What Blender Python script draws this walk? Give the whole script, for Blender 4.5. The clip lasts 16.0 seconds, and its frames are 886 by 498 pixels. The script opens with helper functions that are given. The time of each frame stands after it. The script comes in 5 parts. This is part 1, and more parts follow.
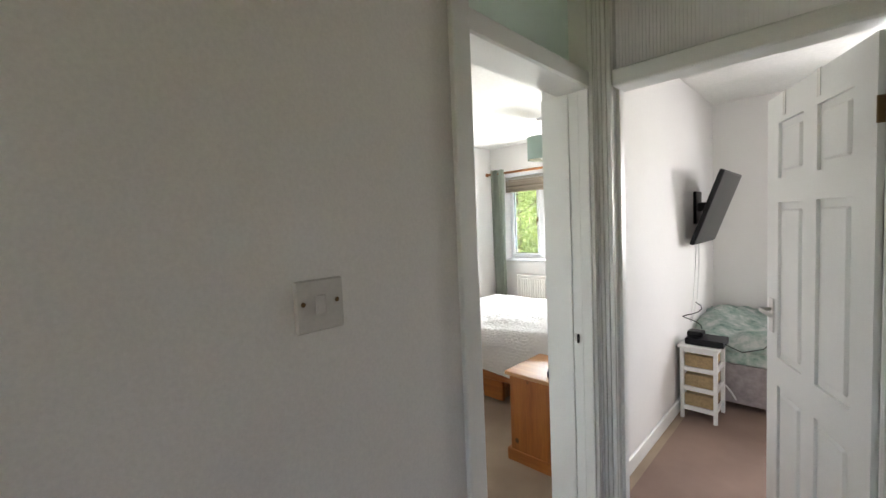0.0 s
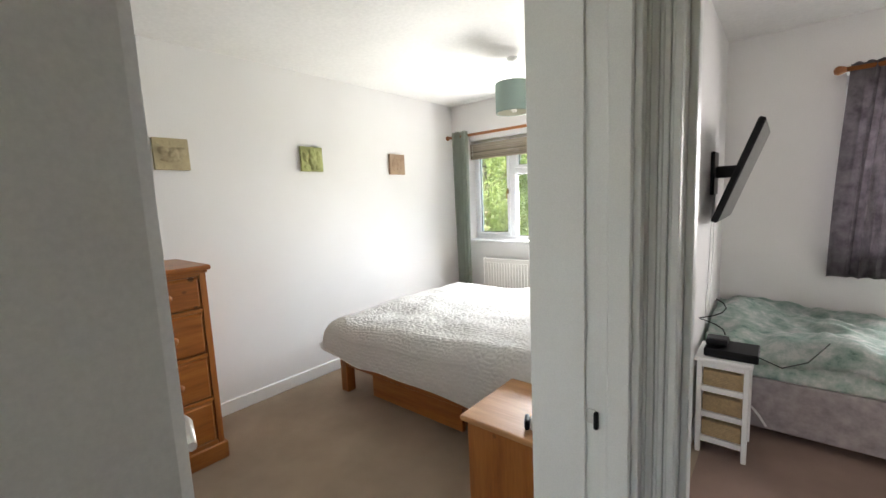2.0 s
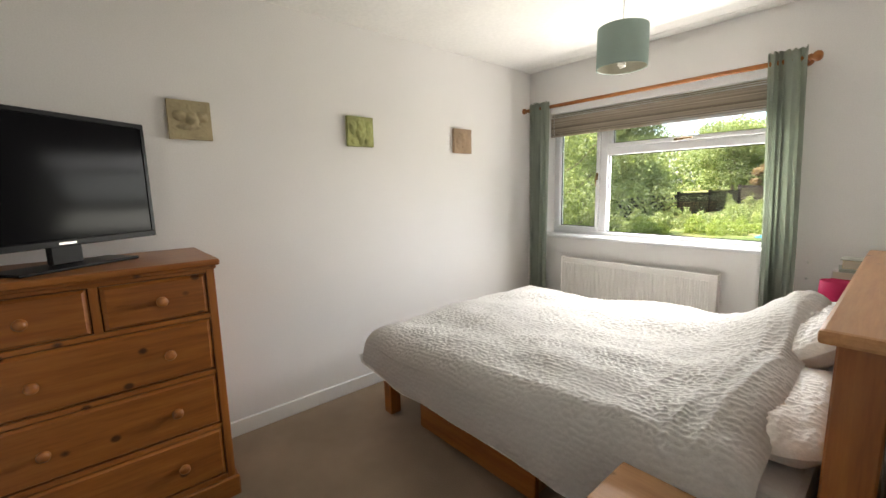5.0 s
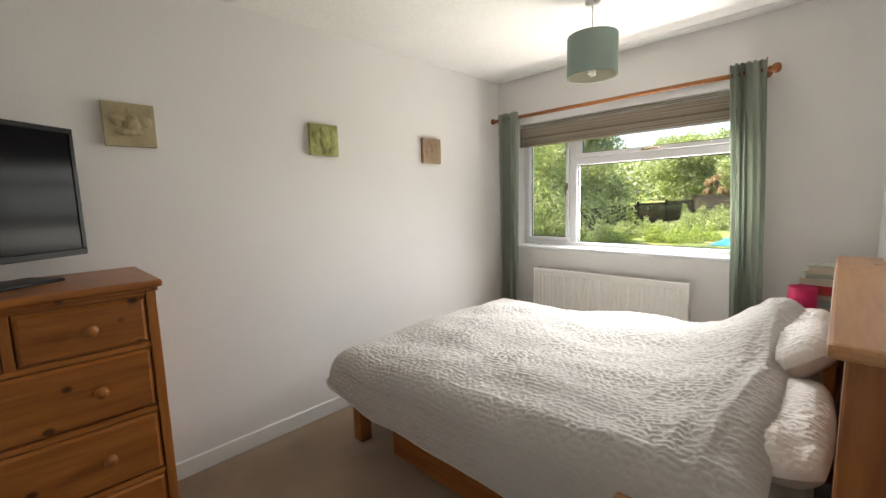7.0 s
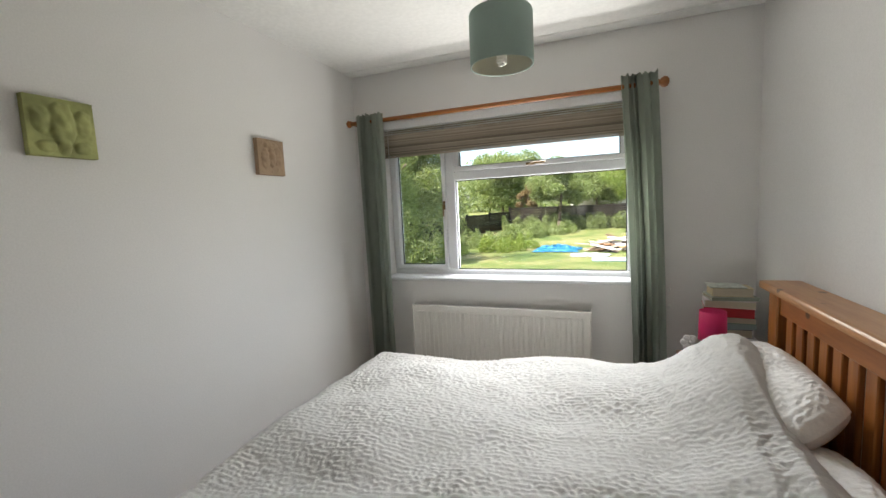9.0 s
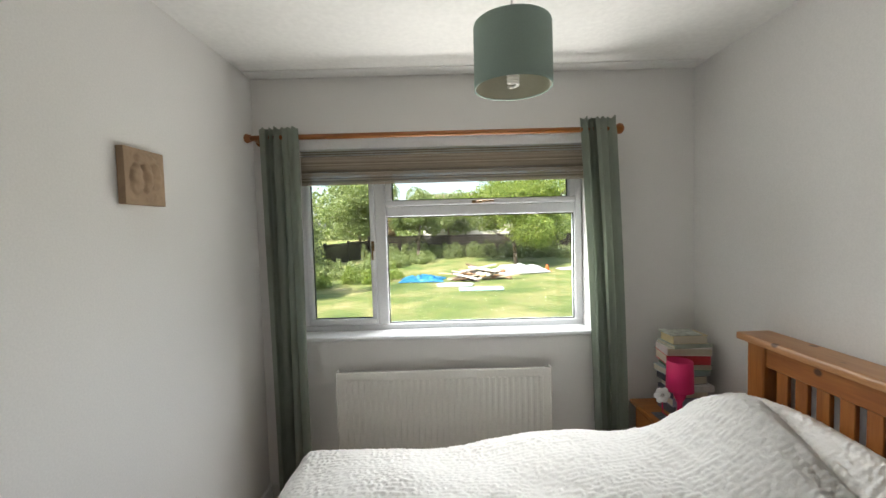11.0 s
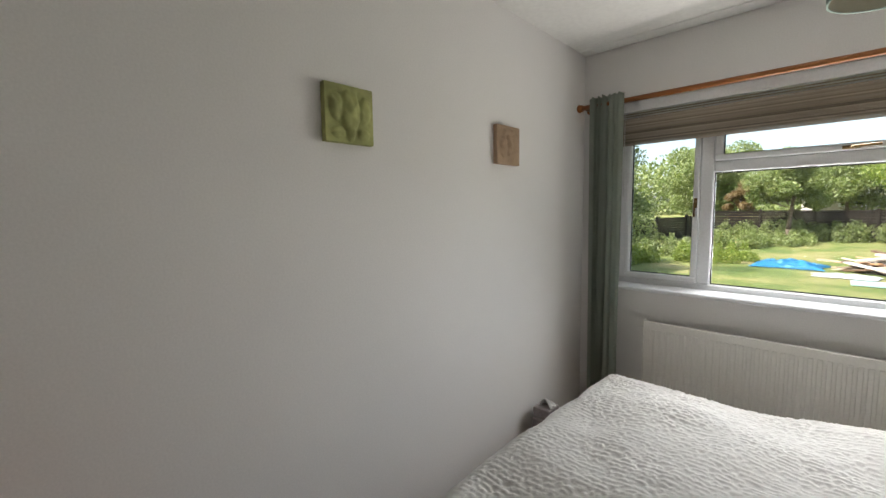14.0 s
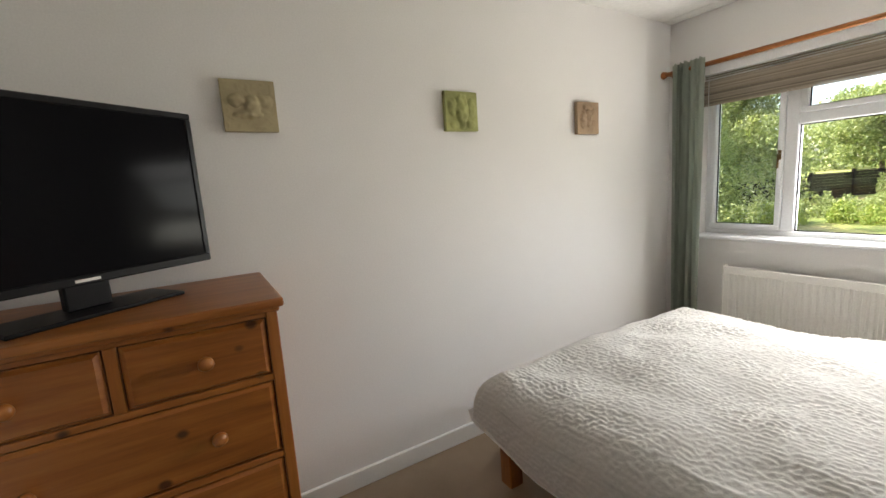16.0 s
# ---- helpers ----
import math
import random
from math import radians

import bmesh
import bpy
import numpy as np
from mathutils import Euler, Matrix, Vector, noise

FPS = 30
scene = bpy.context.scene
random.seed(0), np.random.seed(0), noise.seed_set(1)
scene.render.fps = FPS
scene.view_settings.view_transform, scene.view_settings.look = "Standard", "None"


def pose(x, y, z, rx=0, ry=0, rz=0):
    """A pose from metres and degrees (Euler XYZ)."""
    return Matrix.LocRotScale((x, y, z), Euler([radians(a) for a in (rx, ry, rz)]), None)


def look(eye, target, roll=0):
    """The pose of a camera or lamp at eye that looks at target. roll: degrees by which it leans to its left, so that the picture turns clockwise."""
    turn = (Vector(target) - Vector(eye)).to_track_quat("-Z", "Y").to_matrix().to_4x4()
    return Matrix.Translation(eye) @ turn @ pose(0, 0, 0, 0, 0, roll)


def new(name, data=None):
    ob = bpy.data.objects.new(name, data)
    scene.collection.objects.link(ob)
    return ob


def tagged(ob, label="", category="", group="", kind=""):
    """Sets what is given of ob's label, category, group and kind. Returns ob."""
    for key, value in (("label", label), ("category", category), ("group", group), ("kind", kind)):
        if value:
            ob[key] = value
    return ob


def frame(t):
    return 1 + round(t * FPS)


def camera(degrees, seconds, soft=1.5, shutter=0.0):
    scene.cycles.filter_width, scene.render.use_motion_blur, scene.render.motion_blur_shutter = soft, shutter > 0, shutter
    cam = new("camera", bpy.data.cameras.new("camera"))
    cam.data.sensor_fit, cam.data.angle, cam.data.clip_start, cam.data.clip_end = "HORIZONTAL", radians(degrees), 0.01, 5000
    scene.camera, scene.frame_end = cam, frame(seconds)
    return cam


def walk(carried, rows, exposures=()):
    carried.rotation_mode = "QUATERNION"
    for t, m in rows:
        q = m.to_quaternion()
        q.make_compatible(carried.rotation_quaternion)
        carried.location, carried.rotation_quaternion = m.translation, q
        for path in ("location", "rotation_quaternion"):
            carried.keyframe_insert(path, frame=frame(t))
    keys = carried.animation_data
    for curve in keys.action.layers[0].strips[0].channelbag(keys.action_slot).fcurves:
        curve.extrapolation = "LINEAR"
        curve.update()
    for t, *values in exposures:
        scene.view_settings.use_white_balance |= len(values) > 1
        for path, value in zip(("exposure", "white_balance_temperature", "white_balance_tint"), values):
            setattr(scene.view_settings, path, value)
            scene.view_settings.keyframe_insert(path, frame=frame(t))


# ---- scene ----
cam = camera(94.8, 16.0)
PATH = [
    (0, (3.372, -4.451, 1.446), (1.98, -3.02, 1.325), -2.5),
    (0.5, (3.228, -4.327, 1.428), (2.107, -2.679, 1.267), -3.3),
    (1, (3.108, -4.138, 1.421), (2.101, -2.419, 1.249), -3.5),
    (1.5, (3.021, -3.887, 1.43), (1.878, -2.258, 1.232), -2.4),
    (2, (2.895, -3.688, 1.407), (1.616, -2.169, 1.165), -2.6),
    (2.5, (2.762, -3.541, 1.401), (1.349, -2.15, 1.14), -3.2),
    (3, (2.672, -3.399, 1.395), (1.127, -2.155, 1.144), -2.9),
    (5.5, (2.416, -3.234, 1.386), (0.934, -1.925, 1.088), -0.9),
    (6, (2.407, -3.233, 1.370), (0.946, -1.895, 1.099), -1.1),
    (6.5, (2.393, -3.223, 1.377), (0.97, -1.841, 1.123), -1.4),
    (7, (2.337, -3.169, 1.379), (0.947, -1.751, 1.139), -1.7),
    (7.5, (2.237, -3.087, 1.385), (0.984, -1.546, 1.144), -1.8),
    (8, (2.06, -3.002, 1.402), (1.103, -1.257, 1.198), -2.7),
    (8.5, (1.873, -2.865, 1.425), (1.043, -1.059, 1.206), -3.8),
    (9, (1.682, -2.677, 1.448), (0.967, -0.82, 1.243), -2.7),
    (9.2, (1.62, -2.604, 1.433), (0.986, -0.716, 1.243), -2.3),
    (11.3, (1.018, -2.313, 1.561), (1.044, -0.314, 1.492), -1.6),
    (11.5, (1.012, -2.307, 1.529), (0.994, -0.307, 1.483), -1.4),
    (12, (0.922, -2.305, 1.504), (0.687, -0.319, 1.477), -1.5),
    (12.5, (0.905, -2.308, 1.483), (0.257, -0.417, 1.462), -1.4),
    (13, (0.989, -2.34, 1.488), (-0.025, -0.618, 1.417), -1.0),
    (13.5, (1.099, -2.457, 1.468), (-0.135, -0.888, 1.345), -1.0),
    (14, (1.234, -2.63, 1.442), (-0.151, -1.2, 1.25), -0.8),
    (14.5, (1.339, -2.756, 1.42), (-0.174, -1.473, 1.172), -0.5),
    (15, (1.496, -2.855, 1.407), (-0.117, -1.7, 1.152), -1.2),
    (15.5, (1.652, -2.962, 1.401), (0.0, -1.871, 1.119), -2.8),
    (16, (1.774, -3.009, 1.403), (0.067, -2.011, 1.101), -3.8),
]
EXPOSURES = [
    (0, 3.35, 6400, 10), (1.5, 3.25, 6400, 10), (2, 3.0, 6450, 11), (3, 2.6, 6600, 11), (5.5, 2.5, 7050, 13), (7, 2.35, 7000, 13), (8, 1.98, 6850, 12),
    (9, 1.78, 6600, 10), (11.5, 1.68, 6650, 9), (12.5, 1.54, 6700, 9), (14, 1.54, 6700, 11), (14.5, 1.68, 6750, 12), (15.5, 2.2, 6950, 12), (16, 2.28, 7000, 12),
]
walk(cam, [(t, look(eye, target, roll)) for t, eye, target, roll in PATH], EXPOSURES)

# ---- light ----
world = bpy.data.worlds.new("daylight")
scene.world = world
world.use_nodes = True
wt = world.node_tree
sky = wt.nodes.new("ShaderNodeTexSky")
sky.sky_type, sky.sun_disc = "NISHITA", False
sky.sun_elevation, sky.sun_rotation = radians(52), radians(215)
sky.air_density, sky.dust_density = 1.0, 3.0
wt.nodes["Background"].inputs["Strength"].default_value = 0.15
wt.links.new(sky.outputs[0], wt.nodes["Background"].inputs["Color"])
sun_data = bpy.data.lights.new("sun", "SUN")
sun_data.energy, sun_data.angle, sun_data.color = 5.0, radians(0.6), (1.0, 0.95, 0.86)
sun_lamp = new("sun", sun_data)
sun_lamp.matrix_world = look((-9, -13, 20), (0, 0, 0))


def window_light(name, x0, x1, y, z0, z1, watts, colour, turn, aim=0, dip=17, spread=142):
    """The sky's light in a window's opening."""
    d = bpy.data.lights.new(name, "AREA")
    d.shape, d.size, d.size_y, d.energy, d.color = "RECTANGLE", x1 - x0, z1 - z0, watts, colour
    d.spread = radians(spread)
    ob = new(name, d)
    ob.matrix_world = pose((x0 + x1) / 2, y, (z0 + z1) / 2, turn + dip, 0, aim)
    return ob


window_light("sky_light", 0.72, 1.82, 0.232, 1.25, 1.88, 7.0, (0.93, 0.965, 1.0), -90, 1, 42, 112)
window_light("lawn_light", 0.72, 1.82, 0.225, 1.0, 1.24, 3.4, (1.0, 0.99, 0.95), -90, 1, -38, 116)
window_light("sky_light", 3.26, 4.30, 0.232, 1.05, 1.98, 8.0, (1.0, 0.96, 0.96), -90)

# ---- materials ----
MATS = {}


def nodes_of(name):
    m = bpy.data.materials.new(name)
    m.use_nodes = True
    return m, m.node_tree, m.node_tree.nodes["Principled BSDF"]


def coords(t, stretch=(1, 1, 1)):
    tc, mp = t.nodes.new("ShaderNodeTexCoord"), t.nodes.new("ShaderNodeMapping")
    mp.inputs["Scale"].default_value = stretch
    t.links.new(tc.outputs["Object"], mp.inputs["Vector"])
    return mp.outputs["Vector"]


def noise_tex(t, vec, scale, detail=4, rough=0.6):
    n = t.nodes.new("ShaderNodeTexNoise")
    n.inputs["Scale"].default_value, n.inputs["Detail"].default_value, n.inputs["Roughness"].default_value = scale, detail, rough
    t.links.new(vec, n.inputs["Vector"])
    return n.outputs["Fac"]


def ramp(t, fac, stops):
    r = t.nodes.new("ShaderNodeValToRGB")
    while len(r.color_ramp.elements) < len(stops):
        r.color_ramp.elements.new(0.5)
    for e, (p, c) in zip(r.color_ramp.elements, stops):
        e.position, e.color = p, (*c, 1)
    t.links.new(fac, r.inputs["Fac"])
    return r.outputs["Color"]


def mixed(t, fac, a, b, kind="MIX"):
    n = t.nodes.new("ShaderNodeMix")
    n.data_type, n.blend_type = "RGBA", kind
    for sock, v in ((n.inputs[0], fac), (n.inputs[6], a), (n.inputs[7], b)):
        if isinstance(v, (int, float)):
            sock.default_value = v
        elif isinstance(v, tuple):
            sock.default_value = (*v, 1)
        else:
            t.links.new(v, sock)
    return n.outputs[2]


def bumped(t, p, fac, strength, dist=0.002):
    b = t.nodes.new("ShaderNodeBump")
    b.inputs["Strength"].default_value, b.inputs["Distance"].default_value = strength, dist
    t.links.new(fac, b.inputs["Height"])
    t.links.new(b.outputs[0], p.inputs["Normal"])


def shade(c, f):
    return tuple(min(1.0, v * f) for v in c)


def plain(name, col, rough=0.6, metal=0.0, vary=0.06, scale=3.0, bump=0.15, bscale=90.0, stretch=(1, 1, 1), dist=0.002, coat=0.0):
    """Paint, cloth, plastic or metal: a base colour with slow stains, fine grain and relief."""
    m, t, p = nodes_of(name)
    v = coords(t, stretch)
    slow = ramp(t, noise_tex(t, v, scale, 3), [(0.3, shade(col, 1 - vary)), (0.7, shade(col, 1 + vary))])
    grain = ramp(t, noise_tex(t, v, bscale, 2), [(0.3, (0.93,) * 3), (0.7, (1.0,) * 3)])
    t.links.new(mixed(t, 1.0, slow, grain, "MULTIPLY"), p.inputs["Base Color"])
    p.inputs["Roughness"].default_value, p.inputs["Metallic"].default_value, p.inputs["Coat Weight"].default_value = rough, metal, coat
    if bump:
        bumped(t, p, noise_tex(t, v, bscale, 3), bump, dist)
    return m


def pine(name, light, mid, dark, along, gloss=0.38):
    """Lacquered knotty pine with the grain along one axis."""
    m, t, p = nodes_of(name)
    s = [9.0, 9.0, 9.0]
    s["xyz".index(along)] = 0.7
    v = coords(t, tuple(s))
    bands = noise_tex(t, v, 2.2, 5, 0.62)
    fine = noise_tex(t, v, 14.0, 3)
    col = ramp(t, bands, [(0.3, dark), (0.47, mid), (0.6, light), (0.75, mid)])
    col = mixed(t, 0.35, col, ramp(t, fine, [(0.3, shade(mid, 0.75)), (0.7, light)]))
    k = [1.0, 1.0, 1.0]
    k["xyz".index(along)] = 0.8
    vo = t.nodes.new("ShaderNodeTexVoronoi")
    vo.inputs["Scale"].default_value = 8.5
    t.links.new(coords(t, tuple(k)), vo.inputs["Vector"])
    knot = ramp(t, vo.outputs["Distance"], [(0.08, (1, 1, 1)), (0.14, (0, 0, 0))])
    col = mixed(t, knot, col, shade(dark, 0.35))
    t.links.new(col, p.inputs["Base Color"])
    p.inputs["Roughness"].default_value, p.inputs["Coat Weight"].default_value, p.inputs["Coat Roughness"].default_value = gloss, 0.12, 0.2
    bumped(t, p, fine, 0.06)
    return m


def leafy(name, a, b, c, through_light=0.45):
    m, t, p = nodes_of(name)
    g = t.nodes.new("ShaderNodeNewGeometry")
    col = ramp(t, g.outputs["Random Per Island"], [(0.0, a), (0.55, b), (1.0, c)])
    p.inputs["Roughness"].default_value = 0.5
    t.links.new(col, p.inputs["Base Color"])
    tr, mx = t.nodes.new("ShaderNodeBsdfTranslucent"), t.nodes.new("ShaderNodeMixShader")
    t.links.new(mixed(t, 1.0, col, (1.0, 1.0, 0.62), "MULTIPLY"), tr.inputs["Color"])
    mx.inputs[0].default_value = through_light
    t.links.new(p.outputs[0], mx.inputs[1])
    t.links.new(tr.outputs[0], mx.inputs[2])
    t.links.new(mx.outputs[0], t.nodes["Material Output"].inputs["Surface"])
    return m


def clear_glass(name, tint=(0.96, 0.98, 0.97)):
    m, t, p = nodes_of(name)
    tr, gl, mx, fr = (t.nodes.new("ShaderNode" + n) for n in ("BsdfTransparent", "BsdfGlossy", "MixShader", "Fresnel"))
    tr.inputs["Color"].default_value = (*tint, 1)
    gl.inputs["Roughness"].default_value, fr.inputs["IOR"].default_value = 0.02, 1.45
    t.links.new(fr.outputs[0], mx.inputs[0])
    t.links.new(tr.outputs[0], mx.inputs[1])
    t.links.new(gl.outputs[0], mx.inputs[2])
    t.links.new(mx.outputs[0], t.nodes["Material Output"].inputs["Surface"])
    return m


def frosted(name, col):
    m, t, p = nodes_of(name)
    p.inputs["Base Color"].default_value = (*col, 1)
    p.inputs["Transmission Weight"].default_value, p.inputs["Roughness"].default_value = 0.45, 0.5
    bumped(t, p, noise_tex(t, coords(t, (60, 60, 3)), 3, 2), 0.4, 0.004)
    return m


PAINT = plain("wall_paint", (0.80, 0.785, 0.765), 0.75, vary=0.02, scale=1.2, bump=0.12, bscale=160)
CEIL = plain("stippled_ceiling", (0.84, 0.83, 0.80), 0.85, vary=0.02, bump=0.3, bscale=40, dist=0.005)
GLOSS = plain("white_gloss_paint", (0.82, 0.825, 0.80), 0.38, vary=0.012, scale=5, bump=0.03, bscale=350)
UPVC = plain("white_plastic", (0.84, 0.85, 0.86), 0.3, vary=0.015, bump=0.0)
CARPET = plain("beige_carpet", (0.39, 0.30, 0.215), 0.95, vary=0.14, scale=2.2, bump=0.9, bscale=420, dist=0.006)
CARPET2 = plain("pinkish_carpet", (0.30, 0.205, 0.165), 0.95, vary=0.12, scale=2.5, bump=0.9, bscale=420, dist=0.006)
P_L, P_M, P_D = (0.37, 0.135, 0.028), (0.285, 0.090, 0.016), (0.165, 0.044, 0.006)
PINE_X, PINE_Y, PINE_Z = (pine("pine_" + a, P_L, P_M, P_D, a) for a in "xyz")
# the same pine made paler: window glare on flat tops, put into the colour
GLARE_X = pine("glare_pine_x", (0.52, 0.28, 0.125), (0.44, 0.22, 0.09), (0.32, 0.14, 0.05), "x", 0.42)
GLARE_Y = pine("glare_pine_y", (0.50, 0.26, 0.11), (0.42, 0.195, 0.075), (0.29, 0.12, 0.04), "y", 0.34)
# near-black brown for the shade seen between drawers
GAP_SHADE = plain("gap_shade", (0.06, 0.025, 0.01), 0.7, bump=0)
DUVET = plain("cream_seersucker", (0.885, 0.865, 0.83), 0.9, vary=0.025, scale=3, bump=0.4, bscale=130, dist=0.003, stretch=(1.0, 1.5, 1.0))
SHEET = plain("white_sheet", (0.78, 0.76, 0.74), 0.9, vary=0.03, bump=0.3, bscale=60, dist=0.006)
SAGE = plain("sage_cloth", (0.39, 0.43, 0.36), 0.85, vary=0.06, bump=0.35, bscale=300)
SHADE = plain("sage_shade", (0.30, 0.39, 0.345), 0.8, vary=0.03, bump=0.3, bscale=260)
BLACK = plain("black_plastic", (0.007, 0.007, 0.008), 0.35, vary=0.1, bump=0)
SCREEN = plain("black_screen", (0.006, 0.006, 0.007), 0.12, vary=0.0, bump=0)
for m, gloss in ((BLACK, 0.16), (SCREEN, 0.05)):
    m.node_tree.nodes["Principled BSDF"].inputs["Specular IOR Level"].default_value = gloss
CHROME = plain("brushed_steel", (0.62, 0.61, 0.58), 0.28, 1.0, bump=0.05)
BRASS = plain("worn_brass", (0.20, 0.13, 0.06), 0.4, 1.0, bump=0.05)
RAD = plain("radiator_enamel", (0.76, 0.74, 0.69), 0.4, vary=0.02, bump=0)
BAMBOO = plain("woven_blind", (0.36, 0.31, 0.25), 0.8, vary=0.22, scale=30, bump=0.5, bscale=140, stretch=(0.06, 1, 1))
bt = BAMBOO.node_tree
reed_tone = ramp(bt, bt.nodes.new("ShaderNodeNewGeometry").outputs["Random Per Island"], [(0.0, (0.45, 0.42, 0.38)), (0.35, (0.95, 0.93, 0.9)), (0.8, (1.0, 1.0, 1.0)), (1.0, (1.35, 1.32, 1.25))])
bp = bt.nodes["Principled BSDF"]
bt.links.new(mixed(bt, 1.0, bp.inputs["Base Color"].links[0].from_socket, reed_tone, "MULTIPLY"), bp.inputs["Base Color"])
STONE_A = plain("sandy_plaque", (0.40, 0.335, 0.20), 0.8, vary=0.14, scale=9, bump=0.5, bscale=60)
STONE_B = plain("green_plaque", (0.34, 0.355, 0.135), 0.8, vary=0.35, scale=7, bump=0.5, bscale=60)
STONE_C = plain("brown_plaque", (0.36, 0.25, 0.16), 0.8, vary=0.14, scale=9, bump=0.5, bscale=60)
GLASS = clear_glass("window_glass")
REED = frosted("reeded_glass", (0.93, 0.92, 0.90))
GREENG = frosted("green_obscure_glass", (0.78, 0.90, 0.82))
WICKER = plain("woven_wicker", (0.42, 0.31, 0.165), 0.9, vary=0.2, scale=60, bump=0.8, bscale=160, dist=0.004)
GREYVEL = plain("crushed_velvet", (0.34, 0.30, 0.30), 0.7, vary=0.28, scale=14, bump=0.5, bscale=40)
GREENBED = plain("green_bedding", (0.40, 0.50, 0.45), 0.75, vary=0.4, scale=8, bump=0.4, bscale=60)
gt = GREENBED.node_tree
leaf_print = ramp(gt, noise_tex(gt, coords(gt, (1, 1.6, 1)), 9.0, 5, 0.7), [(0.30, (0.14, 0.23, 0.19)), (0.42, (0.34, 0.45, 0.39)), (0.52, (0.50, 0.57, 0.52)), (0.62, (0.72, 0.73, 0.69))])
gt.links.new(leaf_print, gt.nodes["Principled BSDF"].inputs["Base Color"])
GREYCUR = plain("grey_pattern_cloth", (0.15, 0.135, 0.145), 0.85, vary=0.5, scale=12, bump=0.3, bscale=200)
PINK = plain("pink_shade", (0.62, 0.012, 0.115), 0.6, vary=0.05, bump=0.2, bscale=200)
WHITE = plain("white_plastic_small", (0.75, 0.75, 0.73), 0.45, bump=0)
PAPER = plain("book_pages", (0.62, 0.56, 0.44), 0.9, vary=0.1, bump=0.5, bscale=300, stretch=(1, 1, 9))
LINING = plain("olive_lining", (0.46, 0.45, 0.36), 0.8, vary=0.04, bump=0.1, bscale=200)
BULB = plain("opal_bulb", (0.9, 0.88, 0.84), 0.3, bump=0)

# ---- mesh helpers ----
WORLD_OF = {}


def bm_new():
    return bmesh.new()


def box(bm, x0, x1, y0, y1, z0, z1, bev=0.0, seg=1, m=None):
    r = bmesh.ops.create_cube(bm, size=1.0)
    mat = Matrix.Translation(((x0 + x1) / 2, (y0 + y1) / 2, (z0 + z1) / 2)) @ Matrix.Diagonal((abs(x1 - x0), abs(y1 - y0), abs(z1 - z0), 1))
    bmesh.ops.transform(bm, matrix=(m or Matrix()) @ mat, verts=r["verts"])
    if bev:
        bmesh.ops.bevel(bm, geom=list({e for v in r["verts"] for e in v.link_edges}), offset=bev, segments=seg, affect="EDGES", profile=0.6)
    return bm


def boxm(*a, **k):
    return box(bm_new(), *a, **k)


def lathe(bm, profile, n=24, m=None):
    """Turns (radius, height) pairs round z."""
    rings = []
    for r, z in profile:
        rings.append([bm.verts.new((m or Matrix()) @ Vector((r * math.cos(2 * math.pi * i / n), r * math.sin(2 * math.pi * i / n), z))) for i in range(n)])
    for a, b in zip(rings, rings[1:]):
        for i in range(n):
            f = bm.faces.new((a[i], a[(i + 1) % n], b[(i + 1) % n], b[i]))
            f.smooth = True
    for ring, flip in ((rings[0], True), (rings[-1], False)) if profile[0] != profile[-1] else ():
        if (ring[0].co - ring[n // 2].co).length > 1e-4:
            bm.faces.new(ring[::-1] if flip else ring)
    return bm


def tube(bm, pts, r, n=8):
    """A round bar or cable through points."""
    pts = [Vector(p) for p in pts]
    rings = []
    for i, p in enumerate(pts):
        d = (pts[min(i + 1, len(pts) - 1)] - pts[max(i - 1, 0)]).normalized()
        a = d.orthogonal().normalized() if abs(d.z) > 0.9 else d.cross(Vector((0, 0, 1))).normalized()
        b = d.cross(a)
        rings.append([bm.verts.new(p + r * (math.cos(2 * math.pi * k / n) * a + math.sin(2 * math.pi * k / n) * b)) for k in range(n)])
    for a, b in zip(rings, rings[1:]):
        for k in range(n):
            bm.faces.new((a[k], a[(k + 1) % n], b[(k + 1) % n], b[k])).smooth = True
    bm.faces.new(rings[0][::-1])
    bm.faces.new(rings[-1])
    return bm


def sheet_mesh(bm, fn, nu, nv, thick=0.0):
    """A surface from fn(u, v), u and v from 0 to 1."""
    vs = [[bm.verts.new(fn(i / nu, j / nv)) for j in range(nv + 1)] for i in range(nu + 1)]
    for i in range(nu):
        for j in range(nv):
            bm.faces.new((vs[i][j], vs[i + 1][j], vs[i + 1][j + 1], vs[i][j + 1])).smooth = True
    if thick:
        bmesh.ops.solidify(bm, geom=bm.faces[:], thickness=thick)
    return bm


def link_mesh(name, bm, mat):
    bmesh.ops.recalc_face_normals(bm, faces=bm.faces[:])
    me = bpy.data.meshes.new(name)
    bm.to_mesh(me)
    bm.free()
    me.materials.append(mat)
    return new(name, me)


def thing(name, label, category, at=(0, 0, 0), turn=0, group="", kind=""):
    ob = new(name)
    ob.empty_display_size = 0.05
    ob.matrix_world = pose(*at, 0, 0, turn)
    WORLD_OF[ob] = pose(*at, 0, 0, turn)
    return tagged(ob, label, category, group, kind)


def part(name, bm, mat, parent, label="", local=False):
    """One mesh under a thing or a part. The bmesh is in world metres, or with local=True in the thing's own."""
    w = WORLD_OF[parent]
    if not local:
        bmesh.ops.transform(bm, matrix=w.inverted(), verts=bm.verts[:])
    ob = link_mesh(name, bm, mat)
    ob.parent = parent
    WORLD_OF[ob] = w
    return tagged(ob, label)


